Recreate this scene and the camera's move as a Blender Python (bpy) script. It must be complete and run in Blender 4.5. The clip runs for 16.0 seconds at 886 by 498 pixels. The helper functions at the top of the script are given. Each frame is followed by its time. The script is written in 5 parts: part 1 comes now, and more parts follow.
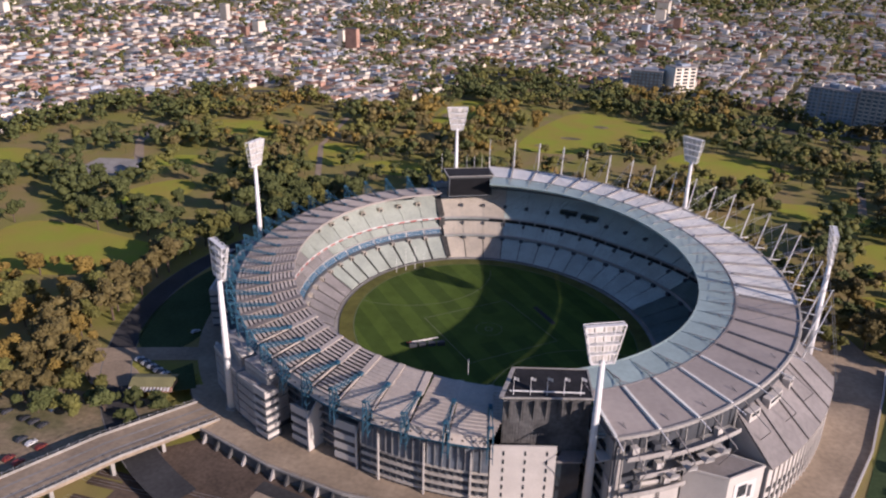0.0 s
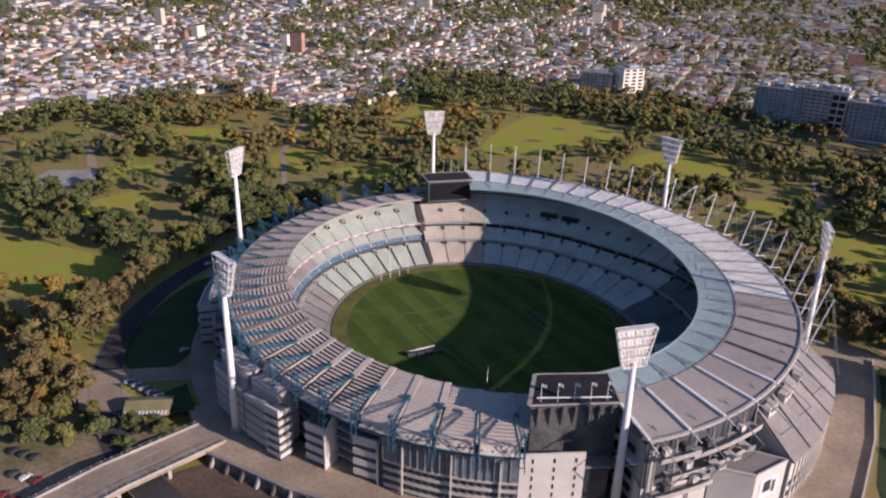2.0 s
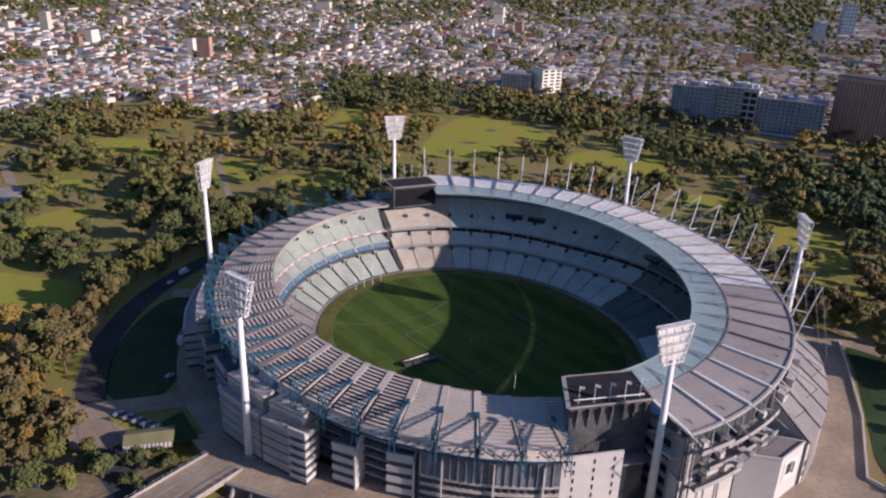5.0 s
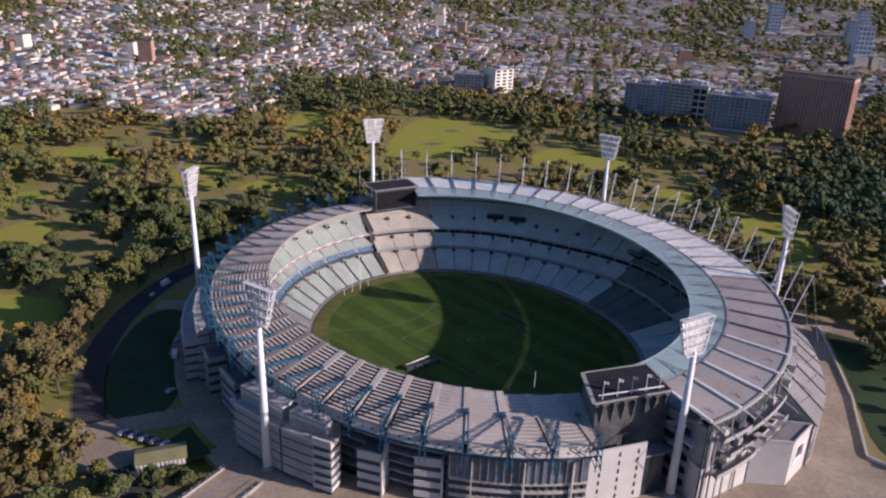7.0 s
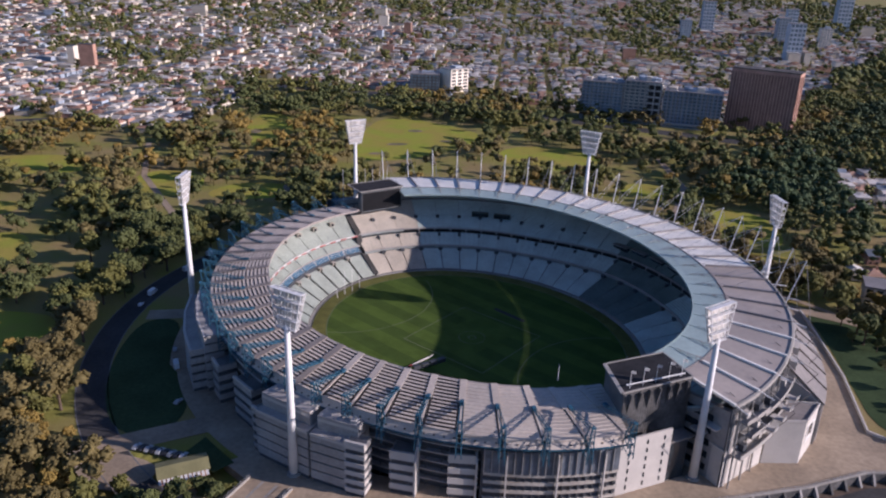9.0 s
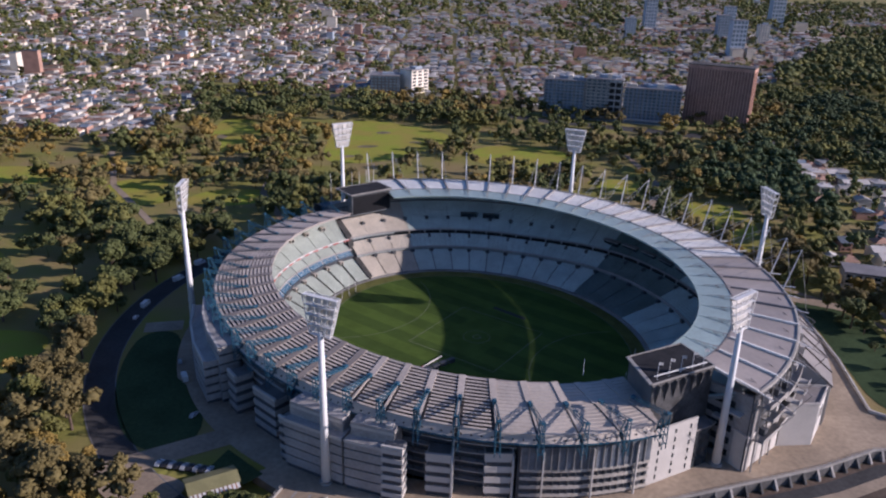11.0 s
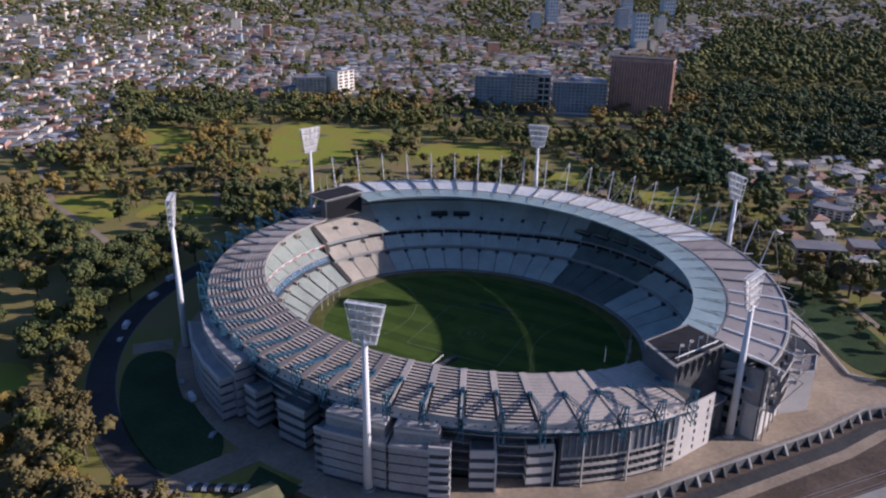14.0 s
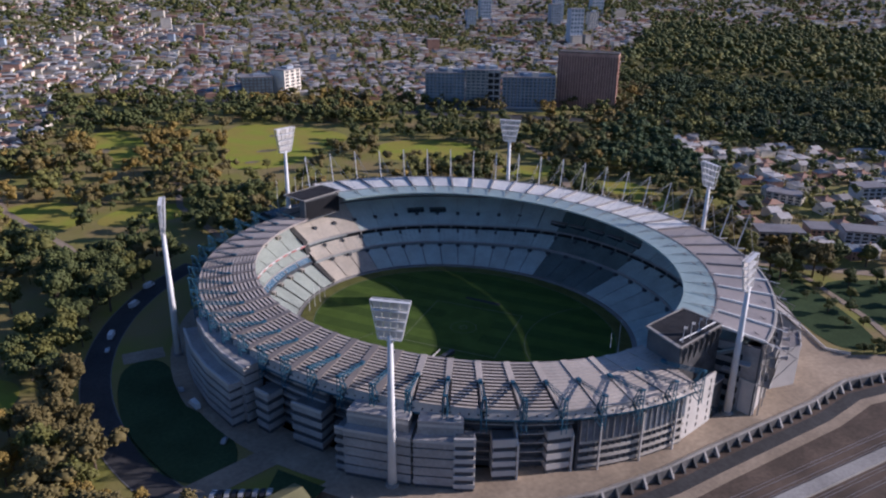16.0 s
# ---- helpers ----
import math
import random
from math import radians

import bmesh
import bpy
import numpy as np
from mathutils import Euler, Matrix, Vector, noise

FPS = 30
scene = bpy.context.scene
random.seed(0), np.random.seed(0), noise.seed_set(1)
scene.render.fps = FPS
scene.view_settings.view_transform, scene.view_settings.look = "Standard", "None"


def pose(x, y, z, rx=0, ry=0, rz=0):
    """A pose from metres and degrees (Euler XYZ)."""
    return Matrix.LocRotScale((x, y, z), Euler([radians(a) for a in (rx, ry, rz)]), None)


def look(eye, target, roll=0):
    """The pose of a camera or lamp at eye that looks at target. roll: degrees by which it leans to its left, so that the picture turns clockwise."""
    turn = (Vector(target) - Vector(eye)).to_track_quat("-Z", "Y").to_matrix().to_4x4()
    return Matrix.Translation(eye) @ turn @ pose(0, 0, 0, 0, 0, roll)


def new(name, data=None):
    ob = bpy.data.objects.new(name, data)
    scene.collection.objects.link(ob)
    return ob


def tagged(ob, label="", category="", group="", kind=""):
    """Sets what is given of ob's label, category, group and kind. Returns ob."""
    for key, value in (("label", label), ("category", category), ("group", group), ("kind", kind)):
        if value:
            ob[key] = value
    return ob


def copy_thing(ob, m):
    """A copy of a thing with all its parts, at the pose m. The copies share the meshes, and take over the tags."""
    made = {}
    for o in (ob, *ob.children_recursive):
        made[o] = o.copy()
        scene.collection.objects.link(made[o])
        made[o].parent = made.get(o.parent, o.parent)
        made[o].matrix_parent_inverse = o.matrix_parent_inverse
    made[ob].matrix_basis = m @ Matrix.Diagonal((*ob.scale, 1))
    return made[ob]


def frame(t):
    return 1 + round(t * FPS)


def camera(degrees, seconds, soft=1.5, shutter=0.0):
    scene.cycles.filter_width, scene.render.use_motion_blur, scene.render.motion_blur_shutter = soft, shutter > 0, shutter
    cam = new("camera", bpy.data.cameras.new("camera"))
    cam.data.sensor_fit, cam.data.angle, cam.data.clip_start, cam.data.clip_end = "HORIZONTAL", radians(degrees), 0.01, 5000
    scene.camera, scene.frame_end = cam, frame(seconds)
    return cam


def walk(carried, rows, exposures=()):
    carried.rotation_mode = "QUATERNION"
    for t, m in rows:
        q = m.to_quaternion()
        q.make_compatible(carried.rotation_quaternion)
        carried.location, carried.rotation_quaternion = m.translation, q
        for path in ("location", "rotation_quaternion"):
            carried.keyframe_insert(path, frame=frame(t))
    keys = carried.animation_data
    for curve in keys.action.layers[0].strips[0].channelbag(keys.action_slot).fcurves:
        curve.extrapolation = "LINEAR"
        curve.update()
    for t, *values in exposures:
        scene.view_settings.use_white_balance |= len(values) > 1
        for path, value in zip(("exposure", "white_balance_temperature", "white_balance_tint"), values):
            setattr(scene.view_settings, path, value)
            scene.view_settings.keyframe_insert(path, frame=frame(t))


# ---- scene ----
cam = camera(60.8, 16.0, soft=2.2)
PATH = [
    (0, (60.00, -352.52, 185.30), (-8.97, -83.75, 71.25), 1.34),
    (0.5, (52.22, -352.95, 184.77), (-10.43, -82.45, 71.18), 1.39),
    (1, (44.97, -353.08, 184.76), (-11.87, -81.22, 71.38), 1.49),
    (1.5, (37.55, -353.19, 184.85), (-13.67, -80.08, 71.77), 1.60),
    (2, (29.99, -353.50, 184.32), (-14.37, -78.90, 71.95), 1.55),
    (2.5, (22.73, -353.66, 183.88), (-13.65, -77.77, 71.79), 1.46),
    (3, (14.97, -353.67, 183.94), (-15.79, -76.91, 72.32), 1.46),
    (3.5, (6.85, -354.02, 184.08), (-17.60, -76.56, 72.63), 1.65),
    (4, (-1.09, -354.05, 183.84), (-18.36, -75.95, 72.66), 1.82),
    (6.5, (-38.81, -353.46, 183.93), (-23.65, -74.73, 74.03), 2.04),
    (7, (-45.83, -353.40, 183.78), (-24.80, -74.94, 74.15), 1.98),
    (7.5, (-53.17, -352.75, 183.40), (-26.28, -74.67, 74.10), 1.93),
    (8, (-61.10, -352.23, 183.03), (-28.19, -74.73, 73.90), 1.90),
    (8.5, (-68.82, -351.82, 182.59), (-29.88, -75.01, 73.70), 1.97),
    (9, (-76.58, -351.20, 182.17), (-31.63, -75.20, 73.54), 1.93),
    (11.5, (-113.38, -344.61, 181.87), (-40.51, -74.35, 73.93), 1.45),
    (12, (-120.95, -343.01, 182.38), (-41.04, -74.81, 74.29), 1.32),
    (12.5, (-128.18, -341.57, 182.95), (-43.23, -74.89, 74.94), 1.20),
    (13, (-135.58, -339.69, 183.07), (-45.03, -74.86, 75.06), 1.07),
    (13.5, (-143.15, -337.60, 183.21), (-46.50, -74.93, 75.22), 1.03),
    (14, (-150.32, -335.62, 183.27), (-48.02, -75.07, 75.32), 0.93),
    (14.5, (-157.68, -333.78, 183.63), (-49.61, -75.62, 75.57), 0.83),
    (15, (-164.97, -331.54, 183.62), (-50.76, -76.07, 75.48), 0.86),
    (15.5, (-172.15, -329.11, 183.46), (-51.85, -76.59, 75.01), 0.81),
    (16, (-179.26, -326.50, 183.32), (-52.81, -77.11, 74.61), 0.74),
]
walk(cam, [(t, look(eye, target, roll)) for t, eye, target, roll in PATH],
     exposures=[(0, 0.40, 5240, 25), (4, 0.37, 5120, 25), (8, 0.34, 4970, 25), (16, 0.29, 4800, 23)])

# ---- light ----
SUN_AZ, SUN_EL = radians(-20.8), radians(19.7)
world = bpy.data.worlds.new("world")
scene.world = world
world.use_nodes = True
sky = world.node_tree.nodes.new("ShaderNodeTexSky")
sky.sky_type, sky.sun_disc = "NISHITA", False
sky.sun_elevation, sky.sun_rotation = SUN_EL, radians(90) - SUN_AZ
sky.air_density, sky.dust_density, sky.ozone_density = 1.0, 0.8, 2.5
back = world.node_tree.nodes["Background"]
back.inputs["Strength"].default_value = 0.063
world.node_tree.links.new(sky.outputs["Color"], back.inputs["Color"])
sun_data = bpy.data.lights.new("sun", "SUN")
sun_data.energy, sun_data.angle, sun_data.color = 5.0, radians(0.55), (1.0, 0.77, 0.52)
sun = new("sun", sun_data)
sun_way = Vector((math.cos(SUN_EL) * math.cos(SUN_AZ), math.cos(SUN_EL) * math.sin(SUN_AZ), math.sin(SUN_EL)))
sun.matrix_world = look(sun_way * 400, (0, 0, 0))


# ---- materials ----
def mat(name, color, rough=0.7, metal=0.0, vary=0.25, scale=0.3, fine=3.0, bump=0.0, each=0.0, second=None, spec=0.3, thin=0.0):
    """Base colour broken up at two scales, with a shift of value from object to object or piece to piece."""
    m = bpy.data.materials.new(name)
    m.use_nodes = True
    nt = m.node_tree
    n, ln = nt.nodes, nt.links
    b = n["Principled BSDF"]
    b.inputs["Roughness"].default_value = rough
    b.inputs["Metallic"].default_value = metal
    b.inputs["Specular IOR Level"].default_value = spec
    co = n.new("ShaderNodeNewGeometry")
    big, small = n.new("ShaderNodeTexNoise"), n.new("ShaderNodeTexNoise")
    for tex, s, d in ((big, scale, 4), (small, fine, 3)):
        tex.inputs["Scale"].default_value = s
        tex.inputs["Detail"].default_value = d
        ln.new(co.outputs["Position"], tex.inputs["Vector"])
    mix = n.new("ShaderNodeMix")
    mix.data_type = "RGBA"
    other = second or tuple(c * (1 - vary) for c in color)
    mix.inputs["A"].default_value = (*other, 1)
    mix.inputs["B"].default_value = (*color, 1)
    ramp = n.new("ShaderNodeMapRange")
    ramp.inputs["From Min"].default_value, ramp.inputs["From Max"].default_value = 0.38, 0.62
    ln.new(big.outputs["Fac"], ramp.inputs["Value"])
    ln.new(ramp.outputs["Result"], mix.inputs["Factor"])
    hsv = n.new("ShaderNodeHueSaturation")
    val = n.new("ShaderNodeMapRange")
    val.inputs["From Min"].default_value, val.inputs["From Max"].default_value = 0.3, 0.7
    val.inputs["To Min"].default_value, val.inputs["To Max"].default_value = 1 - vary * 0.6, 1 + vary * 0.6
    ln.new(small.outputs["Fac"], val.inputs["Value"])
    last = val.outputs["Result"]
    if each:
        info = n.new("ShaderNodeObjectInfo")
        for out in (info.outputs["Random"], co.outputs["Random Per Island"]):
            r = n.new("ShaderNodeMapRange")
            r.inputs["To Min"].default_value, r.inputs["To Max"].default_value = 1 - each, 1 + each
            ln.new(out, r.inputs["Value"])
            mul = n.new("ShaderNodeMath")
            mul.operation = "MULTIPLY"
            ln.new(last, mul.inputs[0])
            ln.new(r.outputs["Result"], mul.inputs[1])
            last = mul.outputs[0]
    ln.new(last, hsv.inputs["Value"])
    ln.new(mix.outputs["Result"], hsv.inputs["Color"])
    ln.new(hsv.outputs["Color"], b.inputs["Base Color"])
    if thin:
        leaf, both = n.new("ShaderNodeBsdfTranslucent"), n.new("ShaderNodeMixShader")
        both.inputs[0].default_value = thin
        ln.new(hsv.outputs["Color"], leaf.inputs["Color"])
        ln.new(b.outputs[0], both.inputs[1])
        ln.new(leaf.outputs[0], both.inputs[2])
        ln.new(both.outputs[0], n["Material Output"].inputs[0])
    if bump:
        bp = n.new("ShaderNodeBump")
        bp.inputs["Strength"].default_value = 0.6
        bp.inputs["Distance"].default_value = bump
        ln.new(small.outputs["Fac"], bp.inputs["Height"])
        ln.new(bp.outputs["Normal"], b.inputs["Normal"])
    return m


M = {
    "ground": mat("dry_parkland", (0.22, 0.215, 0.042), 0.95, vary=0.35, scale=0.025, fine=6.0, second=(0.26, 0.20, 0.08), bump=0.1),
    "lawn": mat("lawn", (0.29, 0.32, 0.042), 0.95, vary=0.28, scale=0.035, fine=6.0, second=(0.33, 0.28, 0.06), spec=0.05, bump=0.12),
    # much darker green than the lawn colour
    "verge": mat("dark_verge", (0.060, 0.088, 0.040), 0.95, vary=0.25, scale=0.05, fine=0.6, spec=0.05),
    "turf_a": mat("turf_light", (0.090, 0.136, 0.024), 0.8, vary=0.18, scale=0.12, fine=9.0, spec=0.08, bump=0.12),
    "turf_b": mat("turf_dark", (0.068, 0.106, 0.021), 0.8, vary=0.18, scale=0.12, fine=9.0, spec=0.08, bump=0.12),
    "apron": mat("worn_turf", (0.150, 0.148, 0.036), 0.75, spec=0.2, vary=0.3, scale=0.15, fine=9.0, bump=0.1),
    "earth": mat("bare_earth", (0.31, 0.235, 0.15), 0.95, vary=0.35, scale=0.04, fine=0.5, second=(0.14, 0.13, 0.06)),
    "line": mat("chalk_line", (0.18, 0.20, 0.12), 0.9, vary=0.2, scale=0.5),
    "asphalt": mat("asphalt", (0.062, 0.060, 0.060), 0.9, vary=0.3, scale=0.05, fine=0.6),
    "path": mat("gravel_path", (0.37, 0.295, 0.21), 0.95, vary=0.25, scale=0.06, fine=0.7),
    "concrete": mat("concrete", (0.36, 0.34, 0.31), 0.85, vary=0.25, scale=0.06, fine=0.8),
    "paving": mat("paving", (0.36, 0.285, 0.20), 0.85, vary=0.25, scale=0.05, fine=0.5, each=0.08),
    "rail_bed": mat("rail_ballast", (0.13, 0.095, 0.07), 0.95, vary=0.4, scale=0.06, fine=0.7),
    "steel": mat("galvanised_steel", (0.45, 0.45, 0.45), 0.45, 0.6, vary=0.15),
    "white_steel": mat("white_painted_steel", (0.78, 0.77, 0.75), 0.45, vary=0.08, scale=0.2),
    "blue_steel": mat("blue_painted_steel", (0.042, 0.115, 0.175), 0.5, vary=0.2, scale=0.3),
    "roof_l": mat("ribbed_roof_sheet", (0.55, 0.48, 0.405), 0.6, 0.0, vary=0.14, scale=0.08, fine=0.8, each=0.07),
    "roof_dark": mat("dark_roof_gap", (0.12, 0.108, 0.10), 0.8, vary=0.3, scale=0.1),
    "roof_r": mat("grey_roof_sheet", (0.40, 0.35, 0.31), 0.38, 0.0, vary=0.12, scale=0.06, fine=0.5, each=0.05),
    # lit copy of the grey roof sheet, with the sun's brightness in its colour
    "roof_pale": mat("sunlit_roof_sheet", (0.820, 0.798, 0.732), 0.4, 0.0, vary=0.12, scale=0.06, fine=0.5, each=0.06),
    "roof_glaze": mat("pale_green_roof_glazing", (0.381, 0.470, 0.448), 0.35, 0.0, vary=0.12, scale=0.08, fine=0.6, each=0.04),
    "beam": mat("grey_roof_beam", (0.30, 0.28, 0.27), 0.6, vary=0.2),
    "seat_l": mat("pale_green_seats", (0.40, 0.435, 0.385), 0.7, vary=0.15, scale=0.1, fine=0.9, each=0.06),
    "seat_r": mat("pale_blue_seats", (0.54, 0.61, 0.57), 0.7, vary=0.15, scale=0.1, fine=0.9, each=0.06),
    # warm sunlight painted into the blue seats; also the real tan of door surrounds
    "seat_lit_tan": mat("sunlit_seats_tan_surrounds", (0.52, 0.47, 0.39), 0.7, vary=0.15, scale=0.1, fine=0.9, each=0.06),
    "seat_grey": mat("grey_bench_seats", (0.33, 0.31, 0.30), 0.7, vary=0.2, scale=0.1, fine=0.9, each=0.06),
    "seat_blue": mat("blue_seat_band", (0.10, 0.19, 0.28), 0.6, vary=0.2, scale=0.2, each=0.06),
    "seat_dark": mat("dark_green_seats", (0.17, 0.215, 0.20), 0.7, vary=0.2, scale=0.1, fine=0.9, each=0.1),
    "curtain": mat("grey_blue_curtain_wall", (0.15, 0.17, 0.20), 0.3, vary=0.3, scale=0.12, fine=0.5, each=0.25, spec=0.5),
    "cream": mat("cream_floor_band", (0.50, 0.46, 0.40), 0.75, vary=0.18, scale=0.1, fine=0.8),
    "green_roof": mat("yellow_green_roof", (0.25, 0.235, 0.11), 0.7, vary=0.2, scale=0.2),
    "rubber": mat("black_rubber", (0.02, 0.02, 0.02), 0.8, vary=0.2),
    "aisle_dark": mat("dark_aisle_concrete", (0.06, 0.058, 0.055), 0.85, vary=0.25, scale=0.2),
    "seat_line": mat("grey_step_aisle", (0.30, 0.32, 0.31), 0.85, vary=0.2, scale=0.2),
    "walkway": mat("grey_roof_walkway", (0.32, 0.275, 0.235), 0.7, vary=0.15, scale=0.15),
    "aisle": mat("aisle_concrete", (0.21, 0.205, 0.20), 0.85, vary=0.25, scale=0.2),
    "dark": mat("dark_opening", (0.02, 0.02, 0.022), 0.6, vary=0.2),
    "glass": mat("dark_glazing", (0.03, 0.04, 0.05), 0.12, 0.0, vary=0.2, spec=0.6),
    "band_white": mat("white_fascia", (0.68, 0.66, 0.63), 0.55, vary=0.12, scale=0.1),
    "band_red": mat("red_fascia", (0.42, 0.11, 0.09), 0.55, vary=0.15),
    "facade": mat("pale_concrete_facade", (0.40, 0.375, 0.35), 0.75, vary=0.2, scale=0.08, fine=0.8),
    "facade_dark": mat("dark_facade_band", (0.08, 0.085, 0.095), 0.45, vary=0.25, scale=0.1),
    "white_wall": mat("white_wall_panels", (0.57, 0.535, 0.49), 0.7, vary=0.12, scale=0.1),
    "housing": mat("grey_screen_housing", (0.13, 0.135, 0.14), 0.6, vary=0.25, scale=0.15),
    "bitumen": mat("black_bitumen_roof", (0.028, 0.027, 0.03), 0.9, vary=0.4, scale=0.2, fine=1.0),
    "screen": mat("black_screen", (0.014, 0.014, 0.016), 0.4, vary=0.2),
    "lamp": mat("lamp_glass", (0.62, 0.59, 0.55), 0.25, vary=0.15, each=0.15),
    "bark": mat("bark", (0.13, 0.095, 0.07), 0.9, vary=0.3, scale=1.5),
    "leaf_a": mat("olive_leaves", (0.185, 0.182, 0.046), 0.75, vary=0.28, scale=0.25, fine=1.2, each=0.13, thin=0.25),
    "leaf_b": mat("deep_green_leaves", (0.124, 0.142, 0.044), 0.75, vary=0.28, scale=0.25, fine=1.2, each=0.13, thin=0.25),
    "leaf_c": mat("golden_leaves", (0.295, 0.210, 0.048), 0.75, vary=0.28, scale=0.25, fine=1.2, each=0.13, thin=0.25),
    "leaf_d": mat("brown_green_leaves", (0.195, 0.158, 0.056), 0.75, vary=0.28, scale=0.25, fine=1.2, each=0.13, thin=0.25),
    "leaf_e": mat("blue_green_leaves", (0.085, 0.122, 0.050), 0.75, vary=0.28, scale=0.25, fine=1.2, each=0.16, thin=0.25),
    "wall_white": mat("rendered_white_wall", (0.80, 0.72, 0.60), 0.8, vary=0.15, scale=0.08, each=0.22),
    "wall_brick": mat("red_brick_wall", (0.38, 0.23, 0.17), 0.85, vary=0.25, scale=0.1, each=0.25),
    "wall_grey": mat("grey_rendered_wall", (0.38, 0.43, 0.50), 0.8, vary=0.15, scale=0.08, each=0.2),
    "tile_red": mat("terracotta_roof", (0.42, 0.26, 0.18), 0.8, vary=0.25, scale=0.1, each=0.25),
    "tile_grey": mat("slate_roof", (0.18, 0.21, 0.25), 0.7, vary=0.25, scale=0.1, each=0.3),
    "tin": mat("pale_iron_roof", (0.52, 0.48, 0.43), 0.5, vary=0.2, scale=0.1, each=0.3),
    "brown_tower": mat("bronze_panels", (0.54, 0.33, 0.25), 0.55, vary=0.2, scale=0.1, each=0.1),
    "blue_glass": mat("blue_grey_glazing", (0.16, 0.21, 0.25), 0.2, vary=0.25, scale=0.1, each=0.15, spec=0.6),
    "brown_glass": mat("bronze_glazing", (0.32, 0.19, 0.145), 0.45, vary=0.2, scale=0.2, each=0.1),
    "car": mat("silver_car_paint", (0.5, 0.5, 0.5), 0.3, vary=0.05, each=0.3),
    "car_red": mat("red_car_paint", (0.22, 0.05, 0.04), 0.3, vary=0.05, each=0.3),
    "car_blue": mat("blue_car_paint", (0.06, 0.09, 0.16), 0.3, vary=0.05, each=0.3),
    "car_dark": mat("charcoal_car_paint", (0.05, 0.05, 0.055), 0.3, vary=0.05, each=0.3),
    "annex_roof": mat("brown_grey_annex_roof", (0.27, 0.245, 0.23), 0.5, vary=0.18, scale=0.08, fine=0.6, each=0.08),
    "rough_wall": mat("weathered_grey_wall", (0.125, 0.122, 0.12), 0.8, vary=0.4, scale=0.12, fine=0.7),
    "flag": mat("flag_cloth", (0.6, 0.6, 0.6), 0.8, vary=0.2),
}


# ---- mesh helpers ----
class Shape:
    """Collects faces, then becomes one mesh object."""

    def __init__(self):
        self.v, self.f = [], []

    def face(self, *pts):
        k = len(self.v)
        self.v += [tuple(p) for p in pts]
        self.f.append(tuple(range(k, k + len(pts))))

    def grid(self, rows, closed=False):
        """Joins rows of points of equal length with quads."""
        k, n = len(self.v), len(rows[0])
        for r in rows:
            self.v += [tuple(p) for p in r]
        for i in range(len(rows) - 1):
            for j in range(n if closed else n - 1):
                a, b = k + i * n + j, k + i * n + (j + 1) % n
                self.f.append((a, b, b + n, a + n))

    def box(self, at, size, turn=0.0, m=None):
        x, y, z = (s / 2 for s in size)
        m = m or Matrix.Translation(at) @ Matrix.Rotation(turn, 4, "Z")
        c = [m @ Vector(p) for p in ((-x, -y, -z), (x, -y, -z), (x, y, -z), (-x, y, -z), (-x, -y, z), (x, -y, z), (x, y, z), (-x, y, z))]
        k = len(self.v)
        self.v += [tuple(p) for p in c]
        self.f += [tuple(k + i for i in q) for q in ((3, 2, 1, 0), (4, 5, 6, 7), (0, 1, 5, 4), (1, 2, 6, 5), (2, 3, 7, 6), (3, 0, 4, 7))]

    def prism(self, plan, z0, z1):
        """An upright block over a plan that runs anticlockwise."""
        k, n = len(self.v), len(plan)
        self.v += [(x, y, z0) for x, y in plan] + [(x, y, z1) for x, y in plan]
        self.f.append(tuple(range(k + n - 1, k - 1, -1)))
        self.f.append(tuple(range(k + n, k + 2 * n)))
        for i in range(n):
            j = (i + 1) % n
            self.f.append((k + i, k + j, k + n + j, k + n + i))

    def tube(self, p, q, r0, r1=None, n=6):
        p, q = Vector(p), Vector(q)
        r1 = r0 if r1 is None else r1
        w = (q - p).normalized()
        u = w.orthogonal().normalized()
        s = w.cross(u)
        k = len(self.v)
        for c, r in ((p, r0), (q, r1)):
            self.v += [tuple(c + u * (r * math.cos(2 * math.pi * i / n)) + s * (r * math.sin(2 * math.pi * i / n))) for i in range(n)]
        self.f += [(k + i, k + (i + 1) % n, k + n + (i + 1) % n, k + n + i) for i in range(n)]
        self.f += [tuple(range(k + n - 1, k - 1, -1)), tuple(range(k + n, k + 2 * n))]

    def sweep(self, psis, profile):
        """A closed cross-section of (curve, offset, z) carried round the bowl, capped at both ends."""
        rows = [[at(p, c, o, z) for c, o, z in profile] for p in psis]
        k, n = len(self.v), len(profile)
        self.grid(rows, closed=True)
        self.f.append(tuple(range(k, k + n)))
        e = k + n * (len(rows) - 1)
        self.f.append(tuple(range(e + n - 1, e - 1, -1)))

    def mesh(self, name, material, smooth=False):
        me = bpy.data.meshes.new(name)
        me.from_pydata(self.v, [], self.f)
        me.materials.append(material)
        if smooth:
            me.polygons.foreach_set("use_smooth", [True] * len(me.polygons))
        me.update()
        return me


def part(name, shape, material, parent=None, label="", smooth=False):
    me = shape if isinstance(shape, bpy.types.Mesh) else shape.mesh(name, material, smooth)
    ob = new(name, me)
    ob.parent = parent
    return tagged(ob, label)


def thing(name, label, category, group="", at_=(0, 0, 0), kind=""):
    ob = new(name)
    ob.location = at_
    return tagged(ob, label, category, group, kind)


# ---- plan of the bowl ----
CENTRE = (-4.0, -4.0)
